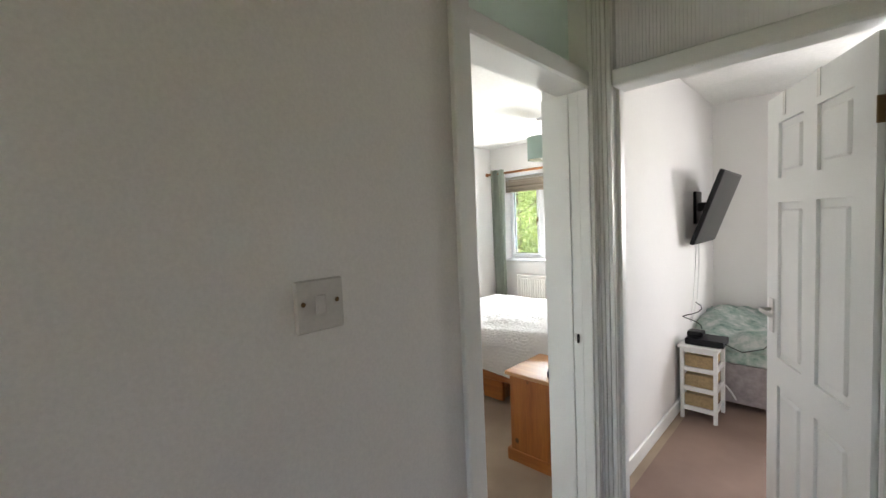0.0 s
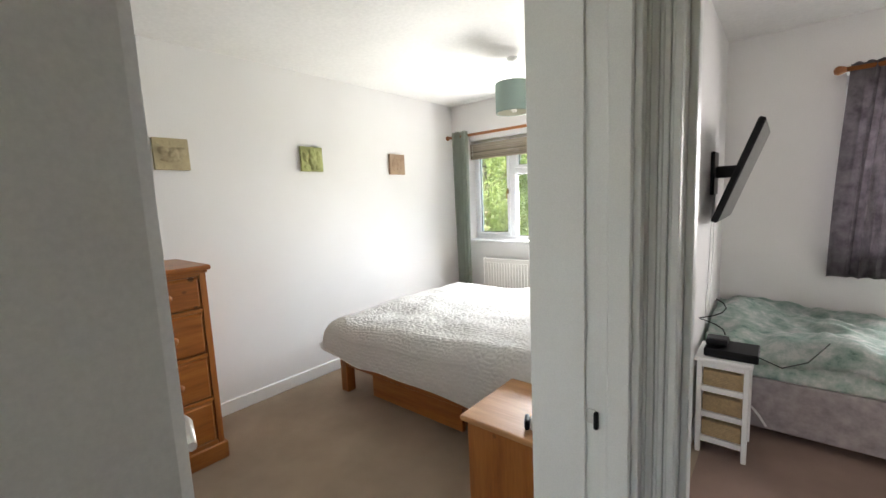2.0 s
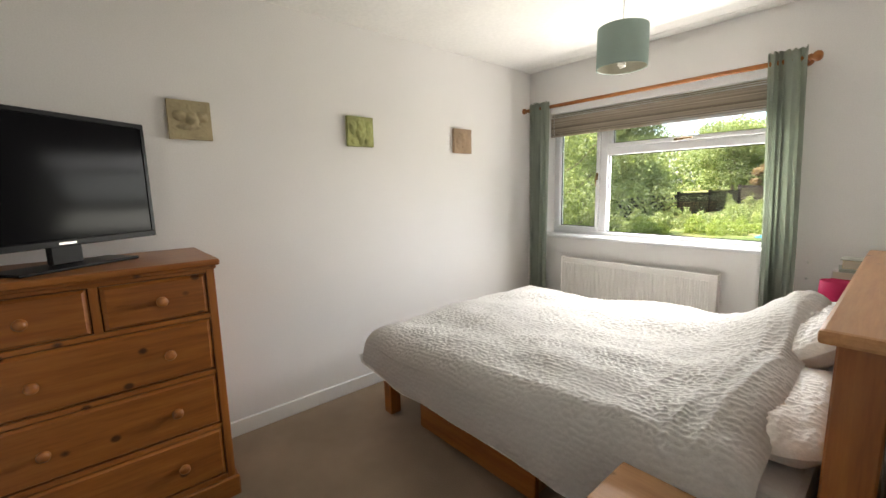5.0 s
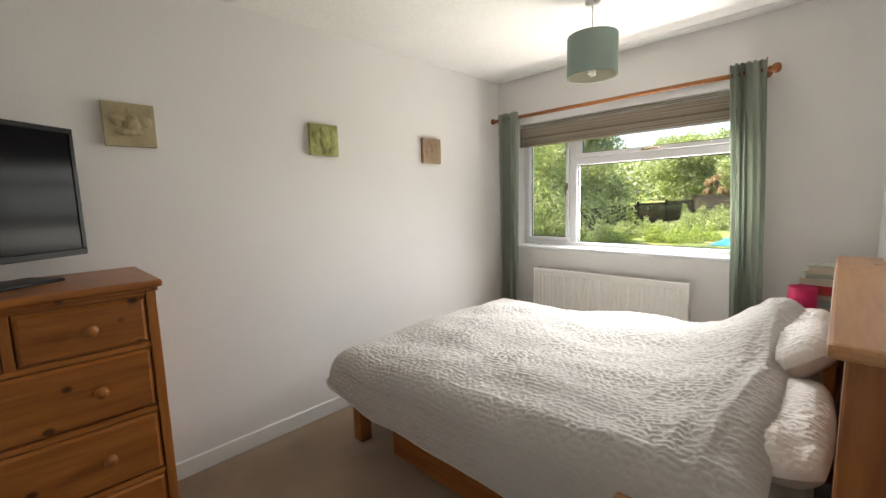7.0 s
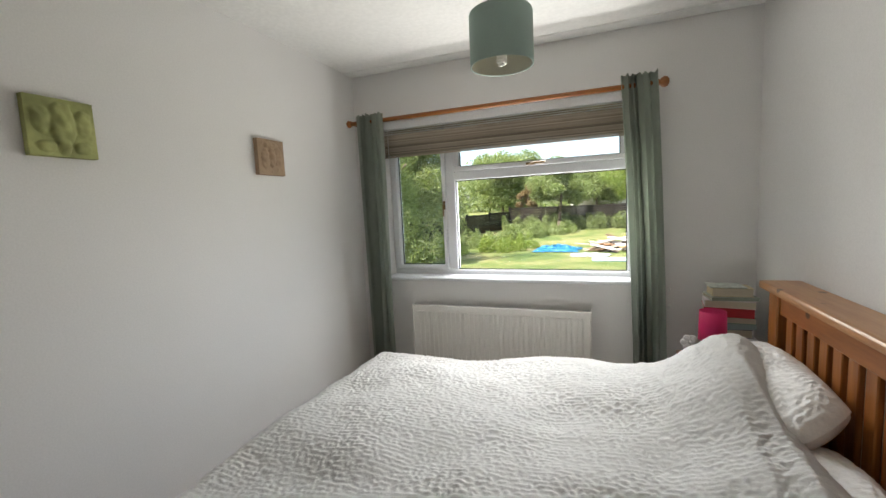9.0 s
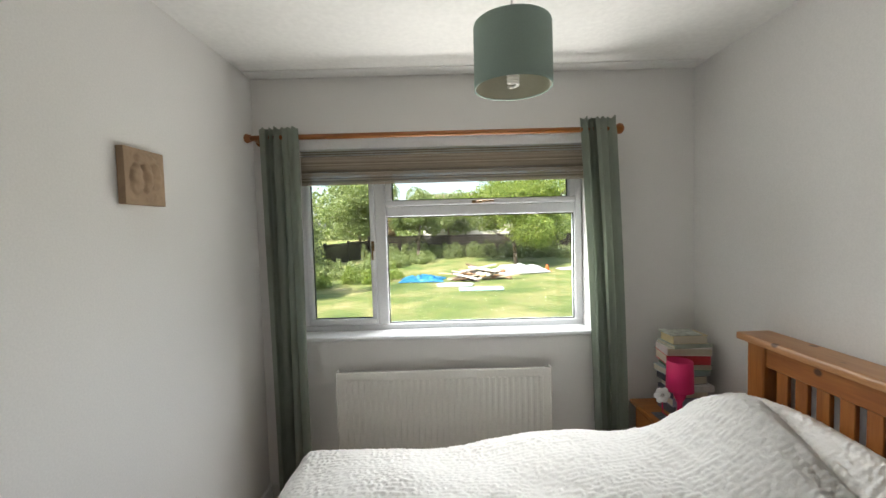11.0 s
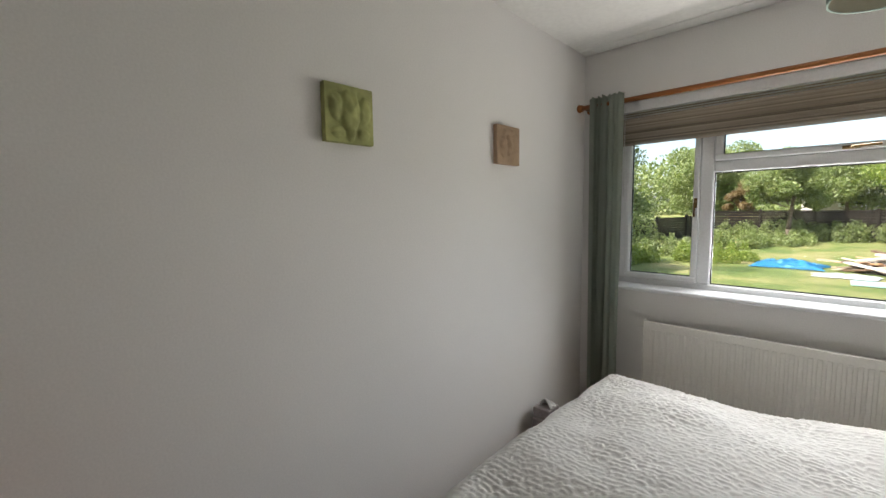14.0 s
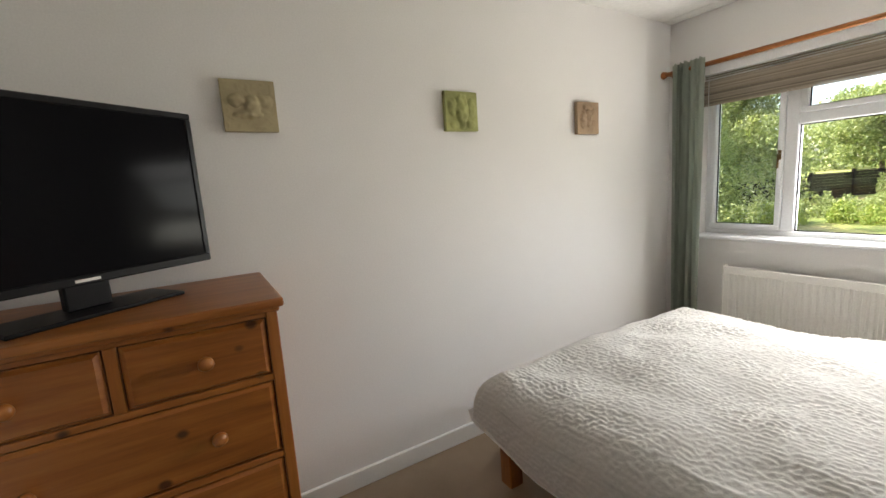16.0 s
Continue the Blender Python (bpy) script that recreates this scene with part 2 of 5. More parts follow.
def single(name, bm, mat, label, category, at=(0, 0, 0), group="", kind=""):
    bmesh.ops.transform(bm, matrix=Matrix.Translation(at).inverted(), verts=bm.verts[:])
    ob = link_mesh(name, bm, mat)
    ob.matrix_world = Matrix.Translation(at)
    WORLD_OF[ob] = Matrix.Translation(at)
    return tagged(ob, label, category, group, kind)


def structure(name, bm, mat, label, category):
    return single(name, bm, mat, label, category, kind="structure")


# ---- structure ----
H = 2.42
WALL_L = "smooth off-white painted plaster wall"
structure("floor_bedroom", boxm(-0.25, 2.60, -4.0, 0.28, -0.15, 0), CARPET, "beige-brown short pile bedroom carpet", "carpet")
structure("floor_second_bedroom", boxm(2.60, 4.85, -2.85, 0.28, -0.15, 0), CARPET2, "pinkish brown short pile carpet", "carpet")
structure("floor_hall", boxm(2.60, 4.85, -6.7, -2.85, -0.15, 0), CARPET2, "pinkish brown hall carpet", "carpet")
structure("ceiling_bedroom", boxm(-0.25, 2.60, -4.0, 0.28, H, H + 0.2), CEIL, "white stippled plaster ceiling", "ceiling")
structure("ceiling_second_bedroom", boxm(2.60, 4.85, -2.85, 0.28, H, H + 0.2), CEIL, "white stippled plaster ceiling", "ceiling")
structure("ceiling_hall", boxm(2.60, 4.85, -6.7, -2.85, H, H + 0.2), CEIL, "white stippled plaster ceiling", "ceiling")
WX0, WX1, WZ0, WZ1 = 0.20, 1.895, 0.935, 2.085
VX0, VX1, VZ0, VZ1 = 3.16, 4.40, 0.96, 2.085
bm = bm_new()
for x0, x1, z0, z1 in ((-0.25, WX0, 0, H), (WX0, WX1, 0, WZ0), (WX0, WX1, WZ1, H), (WX1, VX0, 0, H), (VX0, VX1, 0, VZ0), (VX0, VX1, VZ1, H), (VX1, 4.85, 0, H)):
    box(bm, x0, x1, 0, 0.28, z0, z1)
structure("wall_north", bm, PAINT, WALL_L + " with two window openings", "wall")
structure("wall_west", boxm(-0.25, 0, -4.0, 0, 0, H), PAINT, WALL_L, "wall")
structure("wall_south", boxm(0, 2.54, -4.0, -3.85, 0, H), PAINT, WALL_L, "wall")
structure("wall_partition", boxm(2.49, 2.54, -2.87, 0, 0, H), PAINT, WALL_L + ", thin partition", "wall")
structure("wall_hall_west", boxm(2.54, 2.69, -6.5, -3.68, 0, H), PAINT, "dull off-white painted hall wall", "wall")
structure("wall_hall_north", boxm(3.525, 4.85, -2.87, -2.77, 0, H), PAINT, WALL_L, "wall")
structure("wall_east", boxm(4.85, 5.1, -6.7, 0.28, 0, H), PAINT, WALL_L, "wall")
# unseen end wall; its opening is added only to let daylight into the hall
bm = bm_new()
for x0, x1, z0, z1 in ((2.54, 3.4, 0, H), (3.4, 4.1, 0, 1.0), (3.4, 4.1, 2.1, H), (4.1, 4.85, 0, H)):
    box(bm, x0, x1, -6.7, -6.5, z0, z1)
structure("wall_hall_south", bm, PAINT, WALL_L, "wall")

# low boxed-in wall with a painted cap beside the landing
structure("wall_low", boxm(3.555, 4.85, -3.85, -2.873, 0, 0.885), PAINT, "low painted boxed-in wall in the hall", "wall")
structure("trim_ledge", boxm(3.54, 4.848, -3.875, -2.873, 0.885, 0.915, 0.006), GLOSS, "white gloss cap on the low wall", "trim")

# skirting boards
def skirting(name, x0, x1, y0, y1):
    structure(name, boxm(x0, x1, y0, y1, 0, 0.095, 0.006), GLOSS, "white painted skirting board", "skirting")


skirting("baseboard_west", 0.0005, 0.016, -3.85, -0.001)
skirting("baseboard_north", 0.016, 2.489, -0.016, -0.0005)
skirting("baseboard_partition", 2.474, 2.4895, -2.87, -0.017)
skirting("baseboard_second_west", 2.5405, 2.556, -2.76, -0.001)
skirting("baseboard_second_north", 2.557, 4.84, -0.016, -0.0005)
skirting("baseboard_hall", 2.6905, 2.706, -4.515, -3.74)

# smooth margin round the stippled ceiling by the window
structure("trim_ceiling_margin", boxm(0.001, 2.489, -0.11, -0.001, H - 0.006, H - 0.0005, 0.002), CEIL, "smooth painted ceiling margin", "trim")


# ---- door frames ----
def fluted(bm, cx, cy, along, w, z0, z1, facing):
    """An upright architrave with three flutes. along: axis of its width; facing: axis and sign of its face."""
    steps = ((0, 0.25, 0.016), (0.25, 0.4, 0.008), (0.4, 0.6, 0.014), (0.6, 0.72, 0.007), (0.72, 1.0, 0.018))
    for a, b, d in steps:
        lo, hi = -w / 2 + a * w, -w / 2 + b * w
        if along == "y":
            box(bm, cx, cx + facing * d, cy + lo, cy + hi, z0, z1, 0.002)
        else:
            box(bm, cx + lo, cx + hi, cy, cy + facing * d, z0, z1, 0.002)
    return bm


BD0, BD1, HEAD, RAIL = -3.632, -2.93, 1.93, 1.995
frame_1 = thing("door_frame", "white gloss painted door frame with glazed panel above", "door frame", (2.6, BD0, 0), kind="structure")
part("jamb", boxm(2.493, 2.69, BD1, -2.872, 0, H, 0.003), GLOSS, frame_1)
part("jamb", boxm(2.54, 2.69, -3.68, BD0, 0, H, 0.003), GLOSS, frame_1)
part("head_rail", boxm(2.56, 2.697, BD0, BD1, HEAD, RAIL, 0.006), GLOSS, frame_1)
part("door_stop", boxm(2.652, 2.694, BD1 - 0.013, BD1, 0, HEAD, 0.003), GLOSS, frame_1)
part("lining", boxm(2.493, 2.610, BD1 - 0.007, BD1, 0, HEAD, 0.002), GLOSS, frame_1)
part("architrave", boxm(2.69, 2.707, -3.702, BD0 - 0.003, 0, H, 0.006, 2), GLOSS, frame_1)
part("architrave", fluted(bm_new(), 2.69, -2.904, "y", 0.052, 0, H, 1), GLOSS, frame_1)
part("transom_pane", boxm(2.61, 2.616, BD0, BD1, RAIL, H), GREENG, frame_1, "pale green obscured glass panel")
part("strike_plate", boxm(2.613, 2.630, BD1 - 0.003, BD1, 0.955, 0.985, 0.001), CHROME, frame_1, "small steel strike plate")
part("latch_keep", boxm(2.628, 2.636, BD1 - 0.014, BD1 - 0.003, 0.950, 0.985, 0.002), BLACK, frame_1)

RD0, RD1 = 2.758, 3.462
frame_2 = thing("door_frame", "white gloss painted door frame with reeded glass above", "door frame", (RD0, -2.82, 0), kind="structure")
part("jamb", boxm(2.692, RD0, -2.87, -2.765, 0, H, 0.003), GLOSS, frame_2)
part("jamb", boxm(RD1, 3.525, -2.87, -2.80, 0, H, 0.003), GLOSS, frame_2)
part("head_rail", boxm(RD0, RD1, -2.879, -2.77, HEAD, RAIL, 0.006), GLOSS, frame_2)
part("jamb_back", boxm(3.478, 3.525, -2.80, -2.765, 0, H, 0.003), GLOSS, frame_2)
part("door_stop", boxm(RD0, RD0 + 0.014, -2.84, -2.80, 0, HEAD, 0.002), GLOSS, frame_2)
part("architrave", fluted(bm_new(), 2.732, -2.87, "x", 0.05, 0, H, -1), GLOSS, frame_2)
part("architrave", fluted(bm_new(), 3.500, -2.87, "x", 0.07, 0, H, -1), GLOSS, frame_2)
part("transom_pane", boxm(RD0, RD1, -2.83, -2.824, RAIL, H), REED, frame_2, "white reeded glass panel")
bm = bm_new()
for i in range(58):
    x = RD0 + 0.006 + i * 0.012
    box(bm, x, x + 0.006, -2.834, -2.83, RAIL, H)
part("reed_face", bm, REED, frame_2)

frame_3 = thing("door_frame", "white painted door frame on the hall wall", "door frame", (2.69, -4.5, 0), kind="structure")
part("architrave", fluted(bm_new(), 2.69, -4.555, "y", 0.07, 0, 2.0, 1), GLOSS, frame_3)
part("architrave", fluted(bm_new(), 2.69, -5.395, "y", 0.07, 0, 2.0, 1), GLOSS, frame_3)
part("head_rail", boxm(2.69, 2.705, -5.36, -4.59, 1.93, 2.0, 0.004), GLOSS, frame_3)
part("closed_leaf", boxm(2.69, 2.698, -5.355, -4.595, 0.005, 1.925, 0.002), GLOSS, frame_3)


def panel_door(name, label, at, turn, width, height, handle_side):
    """A six-panel moulded door. Its hinge edge lies at the origin and the leaf runs along +x."""
    d = thing(name, label, "door", at, turn, kind="structure")
    th, st, mid = 0.036, 0.105, 0.095
    rows_z = [(0.0, 0.19), (0.69, 0.81), (1.47, 1.57), (height - 0.115, height)]
    bm = bm_new()
    for x0, x1 in ((0, st), ((width - mid) / 2, (width + mid) / 2), (width - st, width)):
        box(bm, x0, x1, -th / 2, th / 2, 0, height)
    for z0, z1 in rows_z:
        for x0, x1 in ((st, (width - mid) / 2), ((width + mid) / 2, width - st)):
            box(bm, x0, x1, -th / 2, th / 2, z0, z1)
    bmesh.ops.translate(bm, vec=(0, 0, 0.006), verts=bm.verts[:])
    part("leaf", bm, GLOSS, d, local=True)
    for (a, z0), (z1, b) in zip(rows_z, rows_z[1:]):
        for x0, x1 in ((st, (width - mid) / 2), ((width + mid) / 2, width - st)):
            bm = box(bm_new(), x0, x1, -th / 2 + 0.011, th / 2 - 0.011, z0 + 0.006, z1 + 0.006)
            box(bm, x0 + 0.028, x1 - 0.028, -th / 2 + 0.002, th / 2 - 0.002, z0 + 0.034, z1 - 0.022, 0.008)
            part("door_panel", bm, GLOSS, d, local=True)
    hx = width - 0.058
    for s in (1, -1):
        h = part("handle_plate", box(bm_new(), hx - 0.02, hx + 0.02, s * th / 2, s * (th / 2 + 0.007), 0.915, 1.065, 0.003), CHROME, d, "brushed steel lever handle plate", local=True)
        y = s * (th / 2 + 0.045)
        part("lever", tube(bm_new(), [(hx, s * th / 2, 1.015), (hx, y, 1.015), (hx - 0.02, y + s * 0.004, 1.015), (hx - 0.11, y, 1.01)], 0.0085), CHROME, h, local=True)
    for z in (0.2, height - 0.24):
        part("hinge", box(bm_new(), -0.004, 0.003, -0.010, 0.020, z, z + 0.075, 0.002), BRASS, d, "worn brass hinge", local=True)
    return d


door_a = panel_door("door_1", "open white six-panel bedroom door with steel lever handle", (2.605, -3.640, 0), 168.0, 0.655, 1.91, 1)
door_b = panel_door("door_2", "open white six-panel door with steel lever handle", (3.462, -2.80, 0), 114.5, 0.72, 1.91, 1)
for k in (0.29, 0.55):
    hook = bm_new()
    box(hook, k, k + 0.022, -0.0205, -0.019, 1.865, 1.918)
    box(hook, k, k + 0.022, -0.0205, 0.0205, 1.9162, 1.9185)
    box(hook, k, k + 0.022, 0.019, 0.0205, 1.825, 1.918)
    part("over_door_hook", hook, CHROME, door_b, "thin metal over-door hook", local=True)

# switch plate on the hall wall
sw = thing("light_switch", "white plastic fused switch plate on the hall wall", "light switch", (2.69, -4.083, 1.31))
# white plastic greyed to stand in for the shadow that outlines the plate
SWITCH = plain("shade_greyed_plastic", (0.62, 0.60, 0.57), 0.4, bump=0)
part("plate", box(bm_new(), 2.69, 2.699, -4.131, -4.036, 1.262, 1.357, 0.003), SWITCH, sw)
part("rocker", box(bm_new(), 2.699, 2.704, -4.094, -4.074, 1.292, 1.329, 0.002), SWITCH, sw)
for y in (-4.117, -4.050):
    part("screw", lathe(bm_new(), [(0.0045, 0), (0.0045, 0.0012), (0.002, 0.0018)], 12, pose(2.699, y, 1.315, 0, 90, 0)), BRASS, sw, "small dark screw")


# ---- windows ----
def pane(parent, x0, x1, y, z0, z1):
    p = part("pane", boxm(x0, x1, y - 0.003, y + 0.003, z0, z1), GLASS, parent)
    p.visible_shadow = False
    g = bm_new()
    for a in (box(g, x0, x1, y - 0.012, y - 0.006, z0, z0 + 0.006), box(g, x0, x1, y - 0.012, y - 0.006, z1 - 0.006, z1), box(g, x0, x0 + 0.006, y - 0.012, y - 0.006, z0 + 0.006, z1 - 0.006), box(g, x1 - 0.006, x1, y - 0.012, y - 0.006, z0 + 0.006, z1 - 0.006)):
        pass
    part("gasket", g, BLACK, parent)


win = thing("window_1", "white plastic framed window with side casement and top opener", "window", (WX0, 0.15, WZ0), kind="structure")
WY = 0.165
bm = bm_new()
for a in ((WX0, WX1, WZ0, 0.985), (WX0, WX1, 2.03, WZ1), (WX0, 0.235, 0.985, 2.03), (1.85, WX1, 0.985, 2.03), (0.648, 0.715, 0.985, 2.03), (0.715, 1.85, 1.632, 1.695)):
    box(bm, a[0], a[1], WY - 0.035, WY + 0.035, a[2], a[3], 0.006)
part("window_frame", bm, UPVC, win)
bm = bm_new()
for a in ((0.235, 0.648, 0.985, 1.02), (0.235, 0.648, 1.99, 2.03), (0.235, 0.262, 1.02, 1.99), (0.617, 0.648, 1.02, 1.99)):
    box(bm, a[0], a[1], WY - 0.048, WY + 0.02, a[2], a[3], 0.006)
sash_a = part("casement_sash", bm, UPVC, win)
bm = bm_new()
for a in ((0.715, 1.85, 1.695, 1.728), (0.715, 1.85, 1.99, 2.03), (0.715, 0.752, 1.728, 1.99), (1.812, 1.85, 1.728, 1.99)):
    box(bm, a[0], a[1], WY - 0.048, WY + 0.02, a[2], a[3], 0.006)
sash_b = part("top_sash", bm, UPVC, win)
pane(win, 0.262, 0.617, WY, 1.02, 1.99)
pane(win, 0.752, 1.812, WY, 1.728, 1.99)
pane(win, 0.715, 1.85, WY, 0.985, 1.632)
part("window_handle", tube(box(bm_new(), 0.624, 0.641, WY - 0.058, WY - 0.048, 1.43, 1.49, 0.002), [(0.633, WY - 0.06, 1.47), (0.632, WY - 0.075, 1.46), (0.632, WY - 0.075, 1.38)], 0.006), BRASS, sash_a, "brass window handle")
part("window_handle", tube(box(bm_new(), 1.23, 1.29, WY - 0.058, WY - 0.048, 1.702, 1.718, 0.002), [(1.26, WY - 0.06, 1.71), (1.27, WY - 0.075, 1.71), (1.36, WY - 0.075, 1.713)], 0.006), BRASS, sash_b, "brass window handle")
part("window_sill", boxm(WX0 - 0.012, WX1 + 0.012, -0.035, 0.13, 0.928, 0.952, 0.006), UPVC, win, "white painted window board")

win2 = thing("window_2", "bright white framed window behind grey curtain", "window", (VX0, 0.15, VZ0), kind="structure")
bm = bm_new()
for a in ((VX0, VX1, VZ0, VZ0 + 0.05), (VX0, VX1, VZ1 - 0.05, VZ1), (VX0, VX0 + 0.045, VZ0 + 0.05, VZ1 - 0.05), (VX1 - 0.045, VX1, VZ0 + 0.05, VZ1 - 0.05), (3.74, 3.80, VZ0 + 0.05, VZ1 - 0.05)):
    box(bm, a[0], a[1], 0.13, 0.20, a[2], a[3], 0.006)
part("window_frame", bm, UPVC, win2)
for a, b in ((VX0 + 0.045, 3.74), (3.80, VX1 - 0.045)):
    pane(win2, a, b, 0.165, VZ0 + 0.05, VZ1 - 0.05)
part("window_sill", boxm(VX0 - 0.012, VX1 + 0.012, -0.03, 0.13, VZ0 - 0.008, VZ0 + 0.016, 0.006), UPVC, win2)
# made-up window out of view, sized to brighten the hall
win3 = thing("added_hall_window", "unseen hall window added to let daylight in", "window", (3.2, -6.6, 1.0), kind="structure")
bm = bm_new()
for a in ((3.4, 4.1, 1.0, 1.05), (3.4, 4.1, 2.05, 2.1), (3.4, 3.45, 1.05, 2.05), (4.05, 4.1, 1.05, 2.05)):
    box(bm, a[0], a[1], -6.63, -6.57, a[2], a[3], 0.006)
part("window_frame", bm, UPVC, win3)
pane(win3, 3.45, 4.05, -6.6, 1.05, 2.05)

# ---- woven roller-up blind, pole and curtains ----
blind = thing("roman_blind", "half-raised woven grey-brown blind in the window", "blind", (1.05, 0.06, 1.83))
part("headrail", boxm(WX0 + 0.01, WX1 - 0.01, 0.03, 0.075, 2.022, 2.083, 0.004), UPVC, blind, "white blind headrail")
rng = random.Random(4)
bm = bm_new()
z = 2.016
while z > 1.998:
    box(bm, WX0 + 0.015, WX1 - 0.015, 0.052, 0.055, z - 0.006, z)
    z -= 0.013
part("raised_slats", bm, BAMBOO, blind)
for k in range(5):
    bm = bm_new()
    z0 = 1.985 - k * 0.006
    zz = z0
    low = 1.824 + k * 0.007
    while zz > low:
        o = rng.uniform(-0.0012, 0.0012)
        box(bm, WX0 + 0.013 + rng.uniform(0, 0.003), WX1 - 0.013, 0.036 + 0.009 * k + o, 0.040 + 0.009 * k + o, zz - 0.0062, zz)
        zz -= 0.0072
    part("fold", bm, BAMBOO, blind)
for x in (0.25,):
    part("cord", tube(bm_new(), [(x, 0.03, 2.06), (x, 0.029, 1.9), (x + 0.002, 0.03, 1.50 if x < 1 else 1.84)], 0.0018, 5), WHITE, blind)

pole = thing("curtain_pole", "turned pine curtain pole with round finials", "curtain pole", (1.0, -0.1, 2.066))
PZ, PY = 2.068, -0.098
part("rod", tube(bm_new(), [(0.03, PY, PZ), (0.7, PY, PZ), (1.4, PY, PZ), (1.985, PY, PZ)], 0.0145, 16), PINE_X, pole)
for x, s in ((0.032, -1), (1.985, 1)):
    prof = [(0.0, 0.0), (0.017, 0.001), (0.019, 0.008), (0.014, 0.013), (0.024, 0.022), (0.029, 0.035), (0.026, 0.049), (0.015, 0.058), (0.0, 0.06)] if s > 0 else [(0.0, 0.0), (0.02, 0.001), (0.022, 0.014), (0.026, 0.02), (0.02, 0.03), (0, 0.0305)]
    part("finial", lathe(bm_new(), prof, 20, pose(x, PY, PZ, 0, 90 * s, 0)), PINE_X, pole)
for x in (0.045, 1.97):
    part("bracket", lathe(boxm(x - 0.009, x + 0.009, PY + 0.012, -0.012, PZ - 0.012, PZ + 0.012, 0.004), [(0.028, 0), (0.028, 0.008), (0.02, 0.012)], 16, pose(x, -0.0005, PZ, 90, 0, 0)), PINE_Y, pole)


def curtain(name, label, x_top, x_low, z_top, z_low, y, folds, depth, mat, seed, group):
    """A hanging curtain with a gathered heading. x_top and x_low are its two edges above and below."""
    r = random.Random(seed)
    ph = [r.uniform(0, 6.28) for _ in range(4)]
    th = thing(name, label, "curtain", ((x_low[0] + x_low[1]) / 2, y, z_low), group=group)

    def fn(u, v):
        z = z_low + (z_top - z_low) * v
        w = v ** 1.5
        x0 = x_low[0] + (x_top[0] - x_low[0]) * w
        x1 = x_low[1] + (x_top[1] - x_low[1]) * w
        drift = 0.12 * math.sin(3.1 * v + ph[0]) * (1 - v)
        uneven = 0.05 * math.sin(6.9 * u + ph[3]) + 0.028 * math.sin(15.1 * u + ph[0]) + 0.03 * math.sin(4.2 * v + ph[1]) * (1 - v) * math.sin(5 * u + ph[2])
        a = 2 * math.pi * folds * (u + uneven) + ph[2] + drift * 4
        amp = depth * (0.6 + 0.5 * (1 - v)) * (0.75 + 0.5 * math.sin(8.3 * u + ph[3] + 1.2 * v))
        bunch = 1.0 if v < 0.965 else 0.75
        x = x0 + (x1 - x0) * (u + 0.035 * math.sin(a * 2 + 1) / folds)
        top_frill = 0.006 * math.sin(40 * u + ph[1]) if v > 0.98 else 0
        return Vector((x, y + bunch * amp * (math.sin(a) + 0.25 * math.sin(2.3 * a + ph[3])) * 0.8, z + top_frill))

    part("cloth", sheet_mesh(bm_new(), fn, 110, 50, 0.002), mat, th)
    return th


curtain("curtain", "sage green lined curtain drawn to the corner", (0.085, 0.292), (0.10, 0.29), 2.115, 0.02, -0.118, 5, 0.042, SAGE, 3, "window curtains")
curtain("curtain", "sage green lined curtain bunched by the wall", (1.80, 1.985), (1.875, 2.045), 2.125, 0.02, -0.118, 5, 0.044, SAGE, 8, "window curtains")

# ---- radiator ----
rad = thing("radiator", "white enamelled ribbed panel radiator under the window", "radiator", (1.04, -0.08, 0.18))
part("panel_back", boxm(0.46, 1.615, -0.062, -0.05, 0.20, 0.755, 0.004), RAD, rad)
panel_front = part("panel_front", boxm(0.441, 1.633, -0.101, -0.090, 0.18, 0.768, 0.004), RAD, rad)
n = 34
for i in range(n):
    x = 0.475 + i * (1.6 - 0.475) / n
    part("rib", boxm(x, x + 0.021, -0.108, -0.1005, 0.225, 0.725, 0.003), RAD, panel_front)
bm = bm_new()
for i in range(60):
    x = 0.45 + i * 0.0195
    box(bm, x, x + 0.010, -0.089, -0.045, 0.752, 0.757)
part("top_grille", bm, RAD, rad)
for x in (0.437, 1.633):
    part("side_cover", boxm(x - 0.001, x + 0.004, -0.104, -0.045, 0.19, 0.77, 0.001), RAD, rad)
    part("valve", tube(lathe(bm_new(), [(0.012, 0), (0.016, 0.01), (0.016, 0.045), (0.008, 0.05)], 12, pose(x + 0.03 * (1 if x > 1 else -1), -0.07, 0.16)), [(x + 0.03 * (1 if x > 1 else -1), -0.07, 0.0), (x + 0.03 * (1 if x > 1 else -1), -0.07, 0.17)], 0.0075), CHROME, rad)

# ---- pendant lamp ----
LX, LY = 1.305, -0.905
lamp = thing("pendant_lamp", "sage green drum shade pendant hanging from the ceiling", "lamp", (LX, LY, H))
part("ceiling_rose", lathe(bm_new(), [(0.042, H), (0.042, H - 0.012), (0.030, H - 0.026), (0.010, H - 0.03), (0, H - 0.03)], 24, pose(LX, LY, 0)), WHITE, lamp, "white plastic ceiling rose")
part("cable", tube(bm_new(), [(LX, LY, H - 0.02), (LX, LY, 2.13)], 0.003), WHITE, lamp)
sh = part("shade", lathe(bm_new(), [(0.128, 2.028), (0.132, 2.026), (0.133, 2.036), (0.132, 2.234), (0.130, 2.240), (0.128, 2.234), (0.1285, 2.036), (0.128, 2.028)], 64, pose(LX, LY, 0)), SHADE, lamp)
part("lining", lathe(bm_new(), [(0.1265, 2.029), (0.1268, 2.029), (0.1268, 2.236), (0.1265, 2.236), (0.1265, 2.029)], 64, pose(LX, LY, 0)), LINING, sh, "olive cream inner lining")
